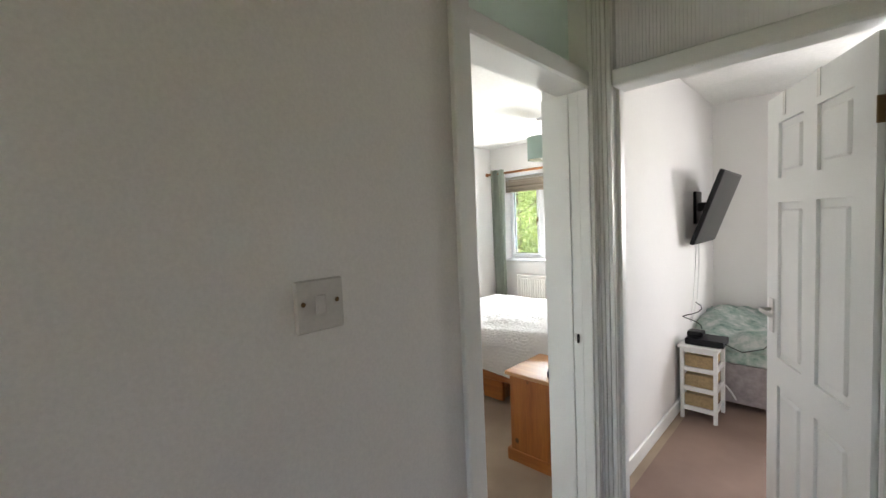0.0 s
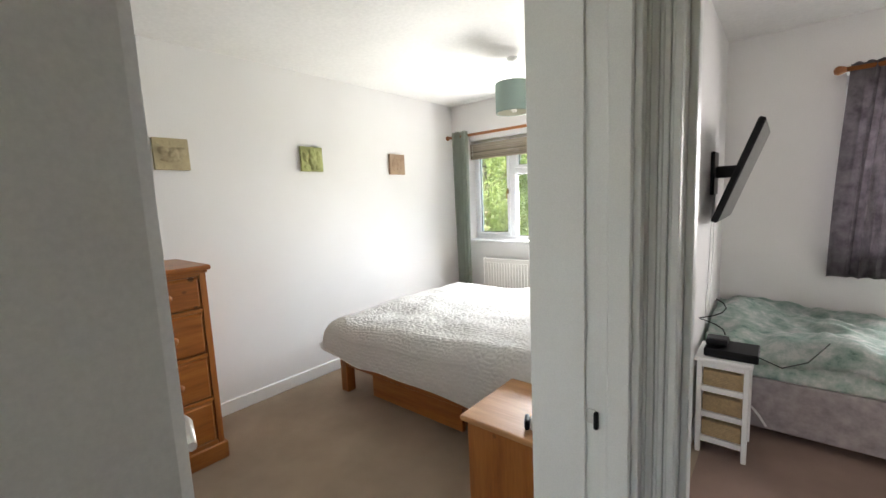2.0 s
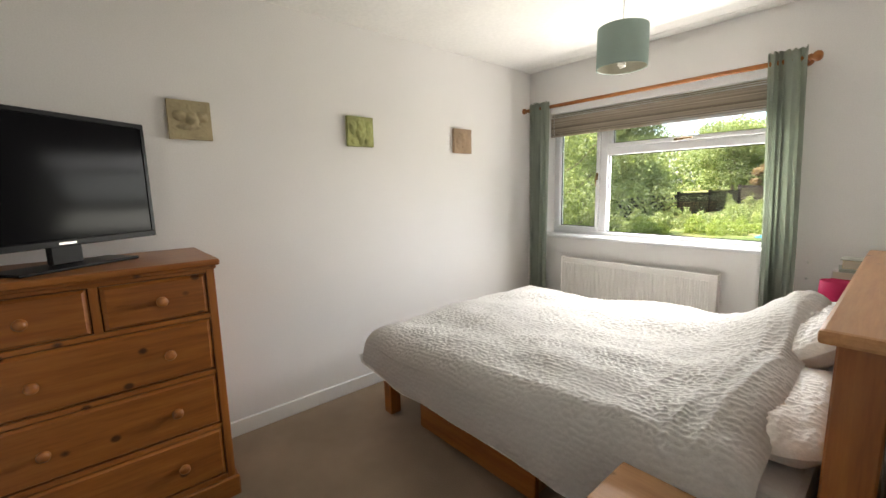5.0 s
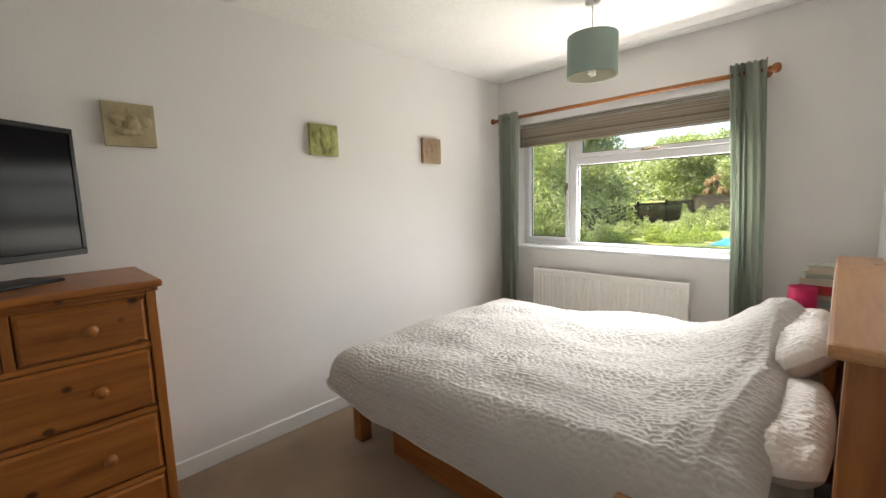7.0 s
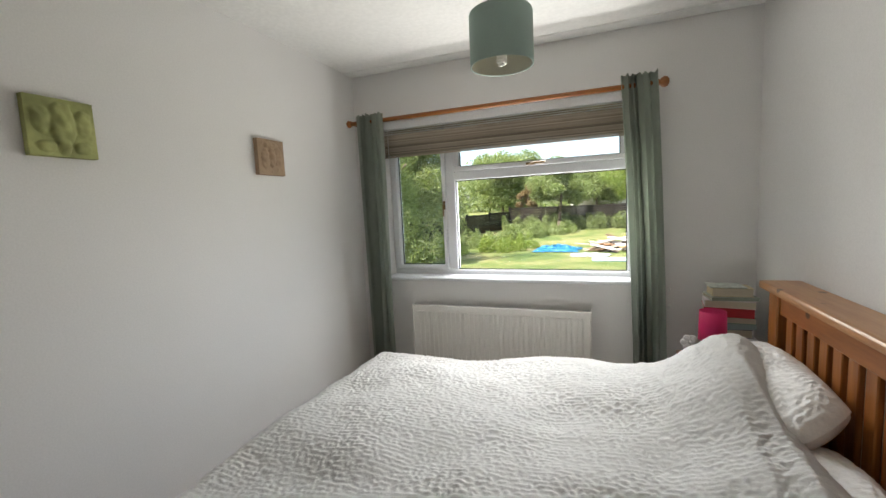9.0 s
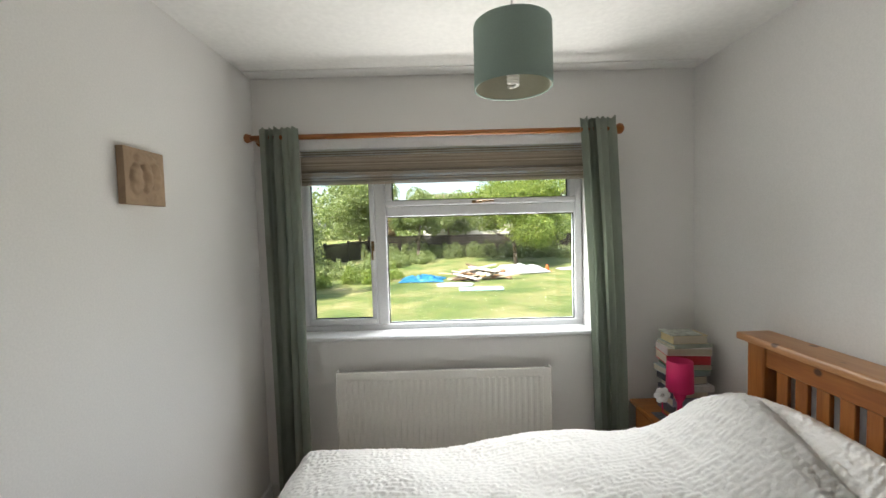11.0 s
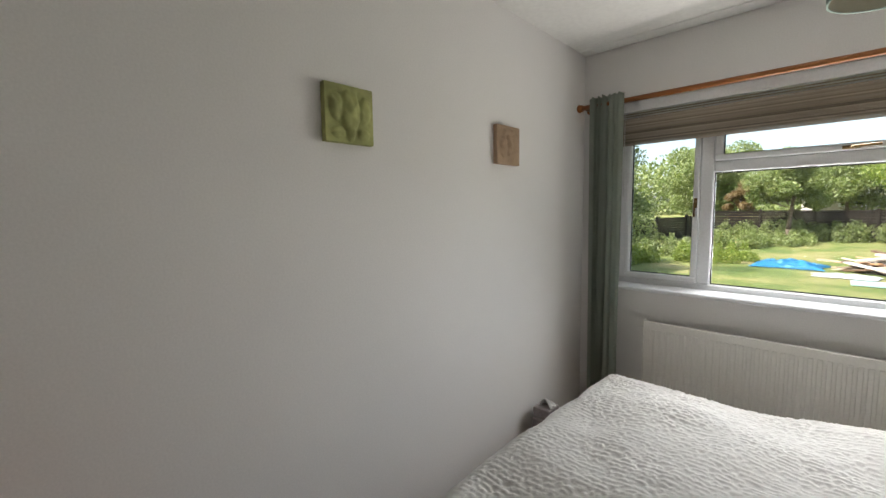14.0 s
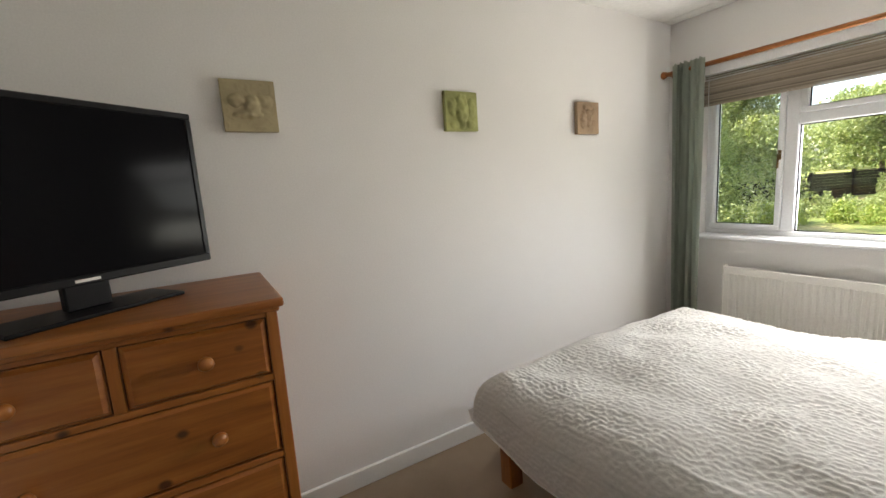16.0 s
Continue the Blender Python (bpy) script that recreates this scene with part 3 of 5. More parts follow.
part("shade_ring", tube(tube(bm_new(), [(LX - 0.128, LY, 2.21), (LX + 0.128, LY, 2.21)], 0.002, 5), [(LX, LY - 0.128, 2.21), (LX, LY + 0.128, 2.21)], 0.002, 5), WHITE, sh)
part("lampholder", lathe(bm_new(), [(0.012, 2.15), (0.019, 2.13), (0.019, 2.085), (0.014, 2.08)], 16, pose(LX, LY, 0)), WHITE, lamp)
bm = tube(bm_new(), [(LX + 0.017 * math.cos(k * 0.55), LY + 0.017 * math.sin(k * 0.55), 2.078 - 0.0011 * k) for k in range(40)], 0.0055, 8)
part("bulb", lathe(bm, [(0.019, 2.074), (0.019, 2.088)], 16, pose(LX, LY, 0)), BULB, lamp, "white spiral energy-saving bulb")


# ---- relief plaques ----
def plaque(y0, z0, mat, label, tilt, kind):
    """A square cast plaque with an animal head in low relief."""
    s = 0.19
    th = thing("relief_plaque", label, "wall plaque", (0.0005, y0 + s / 2, z0), group="wall plaques")
    part("slab", boxm(0.0015, 0.028, y0, y0 + s, z0, z0 + s, 0.003, 2), mat, th)

    def hump(a, b, ca, cb, ra, rb):
        d = ((a - ca) / ra) ** 2 + ((b - cb) / rb) ** 2
        return max(0.0, 1 - d) ** 0.5

    def height(a, b):
        if kind == 0:
            h = max(hump(a, b, 0.55, 0.5, 0.16, 0.22), 0.8 * hump(a, b, 0.26, 0.6, 0.17, 0.14), 0.7 * hump(a, b, 0.8, 0.6, 0.17, 0.13), 0.75 * hump(a, b, 0.45, 0.32, 0.3, 0.08))
        elif kind == 1:
            h = max(hump(a, b, 0.5, 0.55, 0.2, 0.42), 0.65 * hump(a, b, 0.2, 0.62, 0.16, 0.24), 0.65 * hump(a, b, 0.82, 0.62, 0.15, 0.24), 0.9 * hump(a, b, 0.5, 0.2, 0.1, 0.22), 0.5 * hump(a, b, 0.24, 0.16, 0.14, 0.12), 0.5 * hump(a, b, 0.78, 0.16, 0.14, 0.12))
        else:
            h = max(hump(a, b, 0.5, 0.5, 0.14, 0.3), 0.7 * hump(a, b, 0.25, 0.45, 0.16, 0.3), 0.7 * hump(a, b, 0.74, 0.55, 0.18, 0.28), 0.6 * hump(a, b, 0.5, 0.84, 0.3, 0.1))
        return 0.019 * h + 0.005 * noise.noise(Vector((a * 9, b * 9, kind)))

    def fn(u, v):
        e = min(u, v, 1 - u, 1 - v)
        h = height(u, v) * min(1, e * 12)
        return Vector((0.0275 + max(0.0, h), y0 + 0.003 + u * (s - 0.006), z0 + 0.003 + v * (s - 0.006)))

    part("relief", sheet_mesh(bm_new(), fn, 44, 44), mat, th)
    return th


plaque(-2.888, 1.658, STONE_A, "sandy square relief plaque with an animal head", 0, 0)
plaque(-1.922, 1.671, STONE_B, "mossy green square relief plaque with an elephant head", 0, 1)
plaque(-0.995, 1.663, STONE_C, "brown square relief plaque with curled animal shapes", 0, 2)

# ---- chest of drawers ----
CY0, CY1, CF = -3.65, -2.84, 0.505
chest = thing("chest_of_drawers", "honey pine chest with two short and three long drawers", "chest of drawers", (0.26, (CY0 + CY1) / 2, 0))
part("top", boxm(0.02, 0.541, CY0 - 0.012, CY1 + 0.006, 1.090, 1.117, 0.010, 3), PINE_Y, chest)
part("moulding", boxm(0.03, 0.52, CY0 - 0.002, CY1 - 0.006, 1.074, 1.090, 0.004), PINE_Y, chest)
part("side_panel", boxm(0.03, CF - 0.018, CY0, CY0 + 0.02, 0.10, 1.074), PINE_Z, chest)
part("side_panel", boxm(0.03, CF - 0.018, CY1 - 0.034, CY1 - 0.014, 0.10, 1.074), PINE_Z, chest)
part("back_panel", boxm(0.025, 0.032, CY0 + 0.02, CY1 - 0.034, 0.05, 1.074), PINE_Z, chest)
for y0, y1 in ((CY0, CY0 + 0.03), (CY1 - 0.044, CY1 - 0.012)):
    part("stile", boxm(CF - 0.018, CF, y0, y1, 0.10, 1.074, 0.003), PINE_Z, chest)
for z0, z1 in ((1.058, 1.074), (0.862, 0.882), (0.610, 0.630), (0.355, 0.375), (0.10, 0.125)):
    part("rail", boxm(CF - 0.018, CF - 0.002, CY0 + 0.03, CY1 - 0.044, z0, z1, 0.002), PINE_Y, chest)
part("divider", boxm(CF - 0.018, CF - 0.002, -3.265, -3.237, 0.882, 1.058, 0.002), PINE_Z, chest)
bm = box(bm_new(), 0.03, CF + 0.006, CY1 - 0.014, CY1 + 0.004, 0, 0.10, 0.006)
box(bm, CF - 0.012, CF + 0.008, CY0 - 0.006, CY1 + 0.004, 0, 0.10, 0.006)
box(bm, 0.03, CF - 0.012, CY0 - 0.006, CY0 + 0.012, 0, 0.10, 0.006)
part("plinth", bm, PINE_Y, chest)
# added dark sheet behind the fronts, painting the shade in the drawer gaps
part("gap_shade_sheet", boxm(CF - 0.03, CF - 0.019, CY0 + 0.02, CY1 - 0.034, 0.10, 1.07), GAP_SHADE, chest)


def knob(parent, x, y, z, axis):
    m = pose(x, y, z, 0, 90, 0) if axis == "x" else pose(x, y, z, 90, 0, 0)
    return part("knob", lathe(bm_new(), [(0.009, -0.004), (0.009, 0.008), (0.014, 0.013), (0.020, 0.021), (0.0205, 0.028), (0.016, 0.036), (0.007, 0.040), (0, 0.0405)], 20, m), PINE_X, parent, "turned pine knob")


def drawer(parent, y0, y1, z0, z1, knobs):
    bm = box(bm_new(), CF - 0.019, CF - 0.007, y0 + 0.002, y1 - 0.002, z0 + 0.002, z1 - 0.002)
    r = bmesh.ops.create_cube(bm, size=1.0)
    bmesh.ops.transform(bm, matrix=Matrix.Translation((CF - 0.002, (y0 + y1) / 2, (z0 + z1) / 2)) @ Matrix.Diagonal((0.012, y1 - y0 - 0.008, z1 - z0 - 0.008, 1)), verts=r["verts"])
    for v in r["verts"]:
        if v.co.x > CF:
            v.co.y += 0.012 if v.co.y < (y0 + y1) / 2 else -0.012
            v.co.z += 0.009 if v.co.z < (z0 + z1) / 2 else -0.009
    d = part("drawer_front", bm, PINE_Y, parent)
    for y in knobs:
        knob(d, CF + 0.003, y, (z0 + z1) / 2, "x")


drawer(chest, CY0 + 0.032, -3.267, 0.884, 1.056, (-3.445,))
drawer(chest, -3.235, CY1 - 0.046, 0.884, 1.056, (-3.05,))
for z0, z1 in ((0.632, 0.860), (0.377, 0.608), (0.127, 0.353)):
    drawer(chest, CY0 + 0.032, CY1 - 0.046, z0, z1, (-3.445, -3.045))

# ---- television on the chest ----
TV_AT, TV_TURN = (0.0735, -3.008, 1.117), -55.8
tv = thing("television", "black flat television on a glossy black stand", "television", TV_AT, TV_TURN)
TW = 0.74
bm = bm_new()
for a in ((0, TW, 0.082, 0.108), (0, TW, 0.568, 0.588), (0, 0.02, 0.108, 0.568), (TW - 0.02, TW, 0.108, 0.568)):
    box(bm, a[0], a[1], -0.008, 0.022, a[2], a[3], 0.003)
part("bezel", bm, BLACK, tv, local=True)
part("screen", box(bm_new(), 0.02, TW - 0.02, 0.012, 0.018, 0.108, 0.568), SCREEN, tv, "glossy dark screen", local=True)
part("back_cover", box(box(bm_new(), 0.01, TW - 0.01, -0.022, 0.011, 0.09, 0.58, 0.006), 0.14, TW - 0.14, -0.05, -0.02, 0.11, 0.40, 0.012), BLACK, tv, local=True)
part("maker_badge", box(bm_new(), TW / 2 - 0.03, TW / 2 + 0.03, 0.022, 0.0228, 0.090, 0.098), CHROME, tv, local=True)
part("neck", box(bm_new(), TW / 2 - 0.055, TW / 2 + 0.055, -0.02, 0.01, 0.012, 0.09, 0.004), BLACK, tv, local=True)
part("foot", box(bm_new(), TW / 2 - 0.21, TW / 2 + 0.21, -0.075, 0.10, 0.0005, 0.012, 0.004, 2), BLACK, tv, "glossy black foot", local=True)


# ---- bed ----
BX0, BX1, BY0, BY1 = 0.365, 2.40, -1.95, -0.60
bed = thing("bed", "pine bed frame with slatted headboard and storage drawers", "bed", (1.4, -1.2, 0))
for y0 in (BY0, BY1 - 0.075):
    part("leg", boxm(BX0, BX0 + 0.075, y0, y0 + 0.075, 0, 0.36, 0.005), PINE_Z, bed)
part("side_rail", boxm(BX0 + 0.075, 2.362, BY0 + 0.01, BY0 + 0.04, 0.20, 0.355, 0.004), PINE_X, bed)
part("side_rail", boxm(BX0 + 0.075, 2.362, BY1 - 0.04, BY1 - 0.01, 0.20, 0.355, 0.004), PINE_X, bed)
part("foot_rail", boxm(BX0 + 0.01, BX0 + 0.04, BY0 + 0.075, BY1 - 0.075, 0.20, 0.355, 0.004), PINE_Y, bed)
part("slat_base", boxm(BX0 + 0.04, 2.335, BY0 + 0.04, BY1 - 0.04, 0.31, 0.345), PINE_Y, bed)
for x0, x1 in ((0.695, 1.495),):
    dr = part("storage_drawer", boxm(x0, x1, BY0 + 0.03, BY0 + 0.06, 0.035, 0.265, 0.004), PINE_X, bed)
    # the hidden drawer box reuses the glare-paled pine
    part("drawer_box", boxm(x0 + 0.02, x1 - 0.02, BY0 + 0.06, BY0 + 0.70, 0.04, 0.19), GLARE_X, dr)
HY0, HY1 = -2.065, -0.55
for y0 in (HY0 + 0.03, HY1 - 0.12):
    part("headboard_post", boxm(2.362, 2.452, y0, y0 + 0.09, 0, 1.035, 0.005), PINE_Z, bed)
part("headboard_cap", boxm(2.332, 2.484, HY0, HY1, 1.035, 1.068, 0.010, 2), GLARE_Y, bed, "varnished pine headboard shelf, paled by painted-in glare")
part("top_rail", boxm(2.372, 2.402, HY0 + 0.12, HY1 - 0.12, 0.945, 1.035, 0.004), PINE_Y, bed)
part("bottom_rail", boxm(2.372, 2.402, HY0 + 0.12, HY1 - 0.12, 0.40, 0.50, 0.004), PINE_Y, bed)
n_sl = 14
for i in range(n_sl):
    y = HY0 + 0.15 + (HY1 - HY0 - 0.30) * (i + 0.5) / n_sl
    part("headboard_slat", boxm(2.378, 2.396, y - 0.027, y + 0.027, 0.50, 0.945, 0.003), PINE_Z, bed)

mattress = single("mattress", boxm(0.42, 2.33, BY0 + 0.03, BY1 - 0.03, 0.3455, 0.555, 0.04, 3), SHEET, "white mattress with fitted sheet on the bed", "mattress", (1.4, -1.2, 0.346))


def crinkle(x, y):
    """Seersucker: gathered rows along the bed, each puckered in short cells."""
    p = 0.021
    yy = y / p + 0.45 * noise.noise(Vector((x * 5, y * 5, 9))) + 0.25 * noise.noise(Vector((x * 17, y * 9, 3)))
    row = math.floor(yy)
    cell = noise.noise(Vector((x * 42 + row * 5.7, row * 3.31, 0.5))) + 0.45 * noise.noise(Vector((x * 60 + row * 2.3, yy * 1.6, 4.1)))
    pucker = math.sin(math.pi * (yy - row)) ** 0.8 * (0.9 - 2.1 * min(0.6, abs(cell)))
    soft = 0.45 + 1.1 * abs(noise.noise(Vector((x * 3.1, y * 3.4, 6.0))))
    fold = abs(noise.noise(Vector((x * 7 + 3, y * 8, 6.0))))
    return 0.0072 * pucker * soft - 0.005 * fold


def drape(a, r):
    """Outward and downward way of cloth that runs a past an edge with a round of radius r."""
    if a <= 0:
        return a, 0.0
    arc = r * math.pi / 2
    if a < arc:
        return r * math.sin(a / r), r * (1 - math.cos(a / r))
    return r + 0.10 * (a - arc), r + (a - arc) * 0.995


def swell(x, y):
    """The duvet's slow shape: flat at the foot, rising over the pillows."""
    z = 0.046 * noise.noise(Vector((x * 1.7, y * 1.9, 1.0))) + 0.020 * noise.noise(Vector((x * 5, y * 5, 2.0)))
    z += 0.24 * math.exp(-(((x - 2.20) / 0.25) ** 2) - ((y + 0.80) / 0.37) ** 2)
    z += 0.138 * math.exp(-(((x - 2.18) / 0.31) ** 2) - ((y + 1.62) / 0.5) ** 2)
    for k, dx in ((0.010, 2.14), (0.007, 2.06), (0.006, 1.90)):
        z += k * math.exp(-((x - dx - 0.035 * math.sin(4.1 * y + 60 * k)) / 0.020) ** 2)
    z += 0.018 * math.sin(7.0 * (x * 0.75 + y * 0.66) + 2.0) * math.exp(-(((x - 1.7) / 0.5) ** 2))
    return z


def duvet_at(u, v):
    top, r = 0.628, 0.115
    x_edge, y_near, y_far = 0.490, -1.965, -0.605
    w_near, w_far = 0.39, 0.34
    t = -w_near + (y_far - y_near + w_near + w_far) * v
    across = min(1.0, max(0.0, t / (y_far - y_near)))
    head = 2.240 + 0.02 * across + 0.012 * math.sin(v * 9)
    s = -0.38 + (head - x_edge + 0.38) * u
    ox, dx = drape(-s, r)
    x = x_edge - ox if s < 0 else x_edge + s
    if t < 0:
        oy, dy = drape(-t, r)
        y = y_near - oy
    elif t > y_far - y_near:
        oy, dy = drape(t - (y_far - y_near), r)
        y = y_far + oy
    else:
        y, dy = y_near + t, 0.0
    drop = min((dx ** 3 + dy ** 3) ** (1 / 3), 0.175 + 0.095 * min(1.0, 3.2 * u) + 0.13 * max(0.0, u - 0.45) ** 1.5 + 0.02 * noise.noise(Vector((u * 6, v * 6, 5))))
    edge = min(1.0, drop / 0.3)
    puff = 0.018 * math.sin(math.pi * min(1, max(0, (y - y_near) / (y_far - y_near)))) ** 0.6 * (1 - edge)
    fade = max(0.0, 1 - edge * 1.1)
    top -= 0.04 * max(0.0, 1 - max(0.0, x - 0.5) / 1.3)
    tuck = 0.05 * max(0.0, (u - 0.955) / 0.045) ** 2
    wob = 0.030 * noise.noise(Vector((x * 3.0, y * 3.0, 7))) * edge
    c = crinkle(x_edge + s, y_near + t)
    z = top + puff + swell(x, y) * fade - drop + wob * 0.5 - tuck
    ny = -1 if t < 0 else 1
    side = edge * 0.9
    return Vector((x - (c if dx > dy else 0) * side - (wob if dx > 0.1 else 0), y + ny * c * side * (1 if dy >= dx else 0) + ny * (wob if dy > 0.1 else 0), z + c * (1 - side)))


duvet = single("duvet", sheet_mesh(bm_new(), duvet_at, 510, 510, 0.016), DUVET, "rumpled cream seersucker duvet spread over the bed", "duvet", (1.3, -1.2, 0.56))


def pillow(cx, cy, cz, lx, ly, h, turn, tilt, mat, label, seed, crisp=1.0):
    def fn_side(sign):
        def fn(u, v):
            a, b = 2 * u - 1, 2 * v - 1
            e = max(0.0, (1 - abs(a) ** 3.2)) ** 0.5 * max(0.0, (1 - abs(b) ** 3.2)) ** 0.5
            k = 1 - 0.15 * (abs(a) * abs(b)) ** 1.5
            c = crinkle(a * lx / 2 + seed, b * ly / 2) * crisp * min(1, e * 3)
            lump = 0.02 * noise.noise(Vector((a * 2 + seed, b * 2, 3))) * e
            return Vector((a * lx / 2 * k, b * ly / 2 * k, sign * (h / 2 * e) + lump + (c if sign > 0 else 0)))
        return fn
    bm = sheet_mesh(bm_new(), fn_side(1), 100, 150)
    sheet_mesh(bm, fn_side(-1), 20, 26)
    bmesh.ops.transform(bm, matrix=pose(cx, cy, cz, 0, tilt, turn), verts=bm.verts[:])
    return single("pillow", bm, mat, label, "pillow", (cx, cy, cz), group="pillows on the bed")


pillow(2.245, -1.520, 0.638, 0.25, 0.72, 0.15, 0, -3, DUVET, "flat cream crinkled pillow half under the duvet", 1.0, 0.75)
pillow(2.225, -0.955, 0.735, 0.33, 0.68, 0.17, 2, -34, DUVET, "cream crinkled pillow leaning on the headboard", 2.0, 1.2)
pillow(2.10, -0.93, 0.615, 0.38, 0.60, 0.12, 0, -4, DUVET, "cream crinkled pillow under the duvet", 3.0)


# ---- bedside cabinets ----
def bedside(x0, x1, y0, y1, h, label, top_wood):
    c = thing("bedside_cabinet", label, "bedside cabinet", ((x0 + x1) / 2, (y0 + y1) / 2, 0), group="bedside cabinets")
    part("top", boxm(x0, x1, y0, y1, h - 0.024, h, 0.009, 3), top_wood, c)
    part("side_panel", boxm(x0 + 0.03, x1 - 0.01, y0 + 0.014, y0 + 0.032, 0, h - 0.024), PINE_Z, c)
    part("side_panel", boxm(x0 + 0.03, x1 - 0.01, y1 - 0.032, y1 - 0.014, 0, h - 0.024), PINE_Z, c)
    part("back_panel", boxm(x1 - 0.02, x1 - 0.01, y0 + 0.032, y1 - 0.032, 0.02, h - 0.024), PINE_Z, c)
    bm = box(bm_new(), x0 + 0.012, x1 - 0.01, y0 + 0.004, y0 + 0.014, 0, 0.075, 0.004)
    box(bm, x0 + 0.012, x1 - 0.01, y1 - 0.014, y1 - 0.004, 0, 0.075, 0.004)
    box(bm, x0 + 0.004, x0 + 0.03, y0 + 0.004, y1 - 0.004, 0, 0.075, 0.004)
    part("plinth", bm, PINE_X, c)
    hh = (h - 0.024 - 0.09) / 3
    for i in range(3):
        z = 0.082 + i * hh
        d = part("drawer_front", boxm(x0 + 0.018, x0 + 0.034, y0 + 0.04, y1 - 0.04, z, z + hh - 0.008, 0.004), PINE_Y, c)
        part("knob", lathe(bm_new(), [(0.008, -0.004), (0.008, 0.006), (0.017, 0.018), (0.015, 0.028), (0, 0.032)], 16, pose(x0 + 0.018, (y0 + y1) / 2, z + hh / 2, 0, -90, 0)), PINE_X, d)
    return c


bedside(1.932, 2.40, -2.49, -2.08, 0.55, "knotty pine bedside cabinet by the bedroom door", GLARE_X)
bedside(2.10, 2.452, -0.375, -0.03, 0.55, "pine bedside cabinet in the corner holding books", PINE_X)

gadget = thing("handset", "silver handheld device with dark ends on the bedside cabinet", "handset", (2.285, -2.37, 0.5505), 25)
part("body", box(bm_new(), -0.09, 0.09, -0.028, 0.028, 0, 0.035, 0.01, 2), CHROME, gadget, local=True)
part("end_cap", box(bm_new(), -0.112, -0.0905, -0.03, 0.03, 0, 0.04, 0.012, 2), BLACK, gadget, local=True)
part("button", box(bm_new(), -0.05, -0.01, -0.012, 0.012, 0.035, 0.038, 0.002), BLACK, gadget, local=True)

# stacked books, pink lamp and card in the corner
rng = random.Random(11)
stack = ((0.034, (0.10, 0.10, 0.12), 0.20, 0.145), (0.028, (0.30, 0.33, 0.42), 0.21, 0.15), (0.026, (0.06, 0.06, 0.07), 0.19, 0.14), (0.022, (0.62, 0.62, 0.60), 0.2, 0.15), (0.030, (0.04, 0.05, 0.06), 0.19, 0.14),
         (0.024, (0.32, 0.40, 0.40), 0.215, 0.155), (0.022, (0.05, 0.22, 0.10), 0.20, 0.15), (0.034, (0.50, 0.03, 0.04), 0.215, 0.15), (0.026, (0.66, 0.60, 0.58), 0.22, 0.15), (0.012, (0.30, 0.34, 0.28), 0.21, 0.15), (0.030, (0.55, 0.45, 0.24), 0.18, 0.12))
z = 0.5505
for i, (h, col, lx, ly) in enumerate(stack):
    h *= 1.42
    cover = plain("book_cover", col, 0.45, vary=0.1, scale=20, bump=0.05)
    b = thing("book", "paperback book lying in a tall stack", "book", (2.32 + rng.uniform(-0.012, 0.012), -0.19 + rng.uniform(-0.012, 0.012), z), rng.uniform(-8, 8), group="stack of books")
    part("page_block", box(bm_new(), -lx / 2 + 0.004, lx / 2 - 0.003, -ly / 2 + 0.003, ly / 2 - 0.004, 0.002, h - 0.002), PAPER, b, local=True)
    bm = box(bm_new(), -lx / 2, lx / 2, -ly / 2, ly / 2, 0, 0.002)
    box(bm, -lx / 2, lx / 2, -ly / 2, ly / 2, h - 0.002, h)
    if i % 2:
        box(bm, -lx / 2, lx / 2, -ly / 2, -ly / 2 + 0.002, 0.002, h - 0.002)
    else:
        box(bm, -lx / 2, -lx / 2 + 0.002, -ly / 2, ly / 2, 0.002, h - 0.002)
    part("cover", bm, cover, b, local=True)
    z += h + 0.0005
mag = single("magazine", boxm(2.22, 2.38, -0.25, -0.12, z, z + 0.006, 0.001), plain("magazine_cover", (0.45, 0.48, 0.42), 0.35, vary=0.4, scale=25, bump=0), "glossy magazine on top of the book stack", "magazine", (2.32, -0.19, z))
pl = thing("table_lamp", "small bright pink lamp with drum shade and flower", "lamp", (2.215, -0.33, 0.5505))
part("base", lathe(bm_new(), [(0.045, 0), (0.045, 0.008), (0.014, 0.016), (0.012, 0.10), (0.03, 0.14), (0.012, 0.17), (0.008, 0.2)], 20), PINK, pl, local=True)
part("shade", lathe(bm_new(), [(0.062, 0.165), (0.063, 0.165), (0.059, 0.315), (0.058, 0.315), (0.062, 0.165)], 32), PINK, pl, "bright pink drum shade", local=True)
fl = bm_new()
for k in range(6):
    a = k * math.pi / 3
    lathe(fl, [(0, -0.003), (0.016, -0.002), (0.018, 0.001), (0.012, 0.004), (0, 0.005)], 14, pose(-0.105 + 0.024 * math.cos(a), -0.03, 0.155 + 0.024 * math.sin(a), 90, 0, 0))
part("flower", fl, WHITE, pl, "white plastic flower", local=True)
part("flower_stem", tube(bm_new(), [(-0.105, -0.026, 0.155), (-0.09, -0.01, 0.06), (-0.03, 0, 0.006)], 0.003, 6), PINK, pl, local=True)
part("flower_heart", lathe(bm_new(), [(0.009, 0), (0.008, 0.005), (0, 0.008)], 12, pose(-0.105, -0.034, 0.155, 90, 0, 0)), CHROME, pl, local=True)
single("card", box(bm_new(), 2.13, 2.185, -0.30, -0.215, 0.5505, 0.5525), plain("printed_card", (0.10, 0.13, 0.19), 0.4, vary=0.6, scale=40, bump=0), "small dark printed card on the cabinet", "card", (2.15, -0.26, 0.55))
hook = thing("cord_hook", "white plastic cord hooks beside the curtain", "hook", (2.065, -0.001, 0.86))
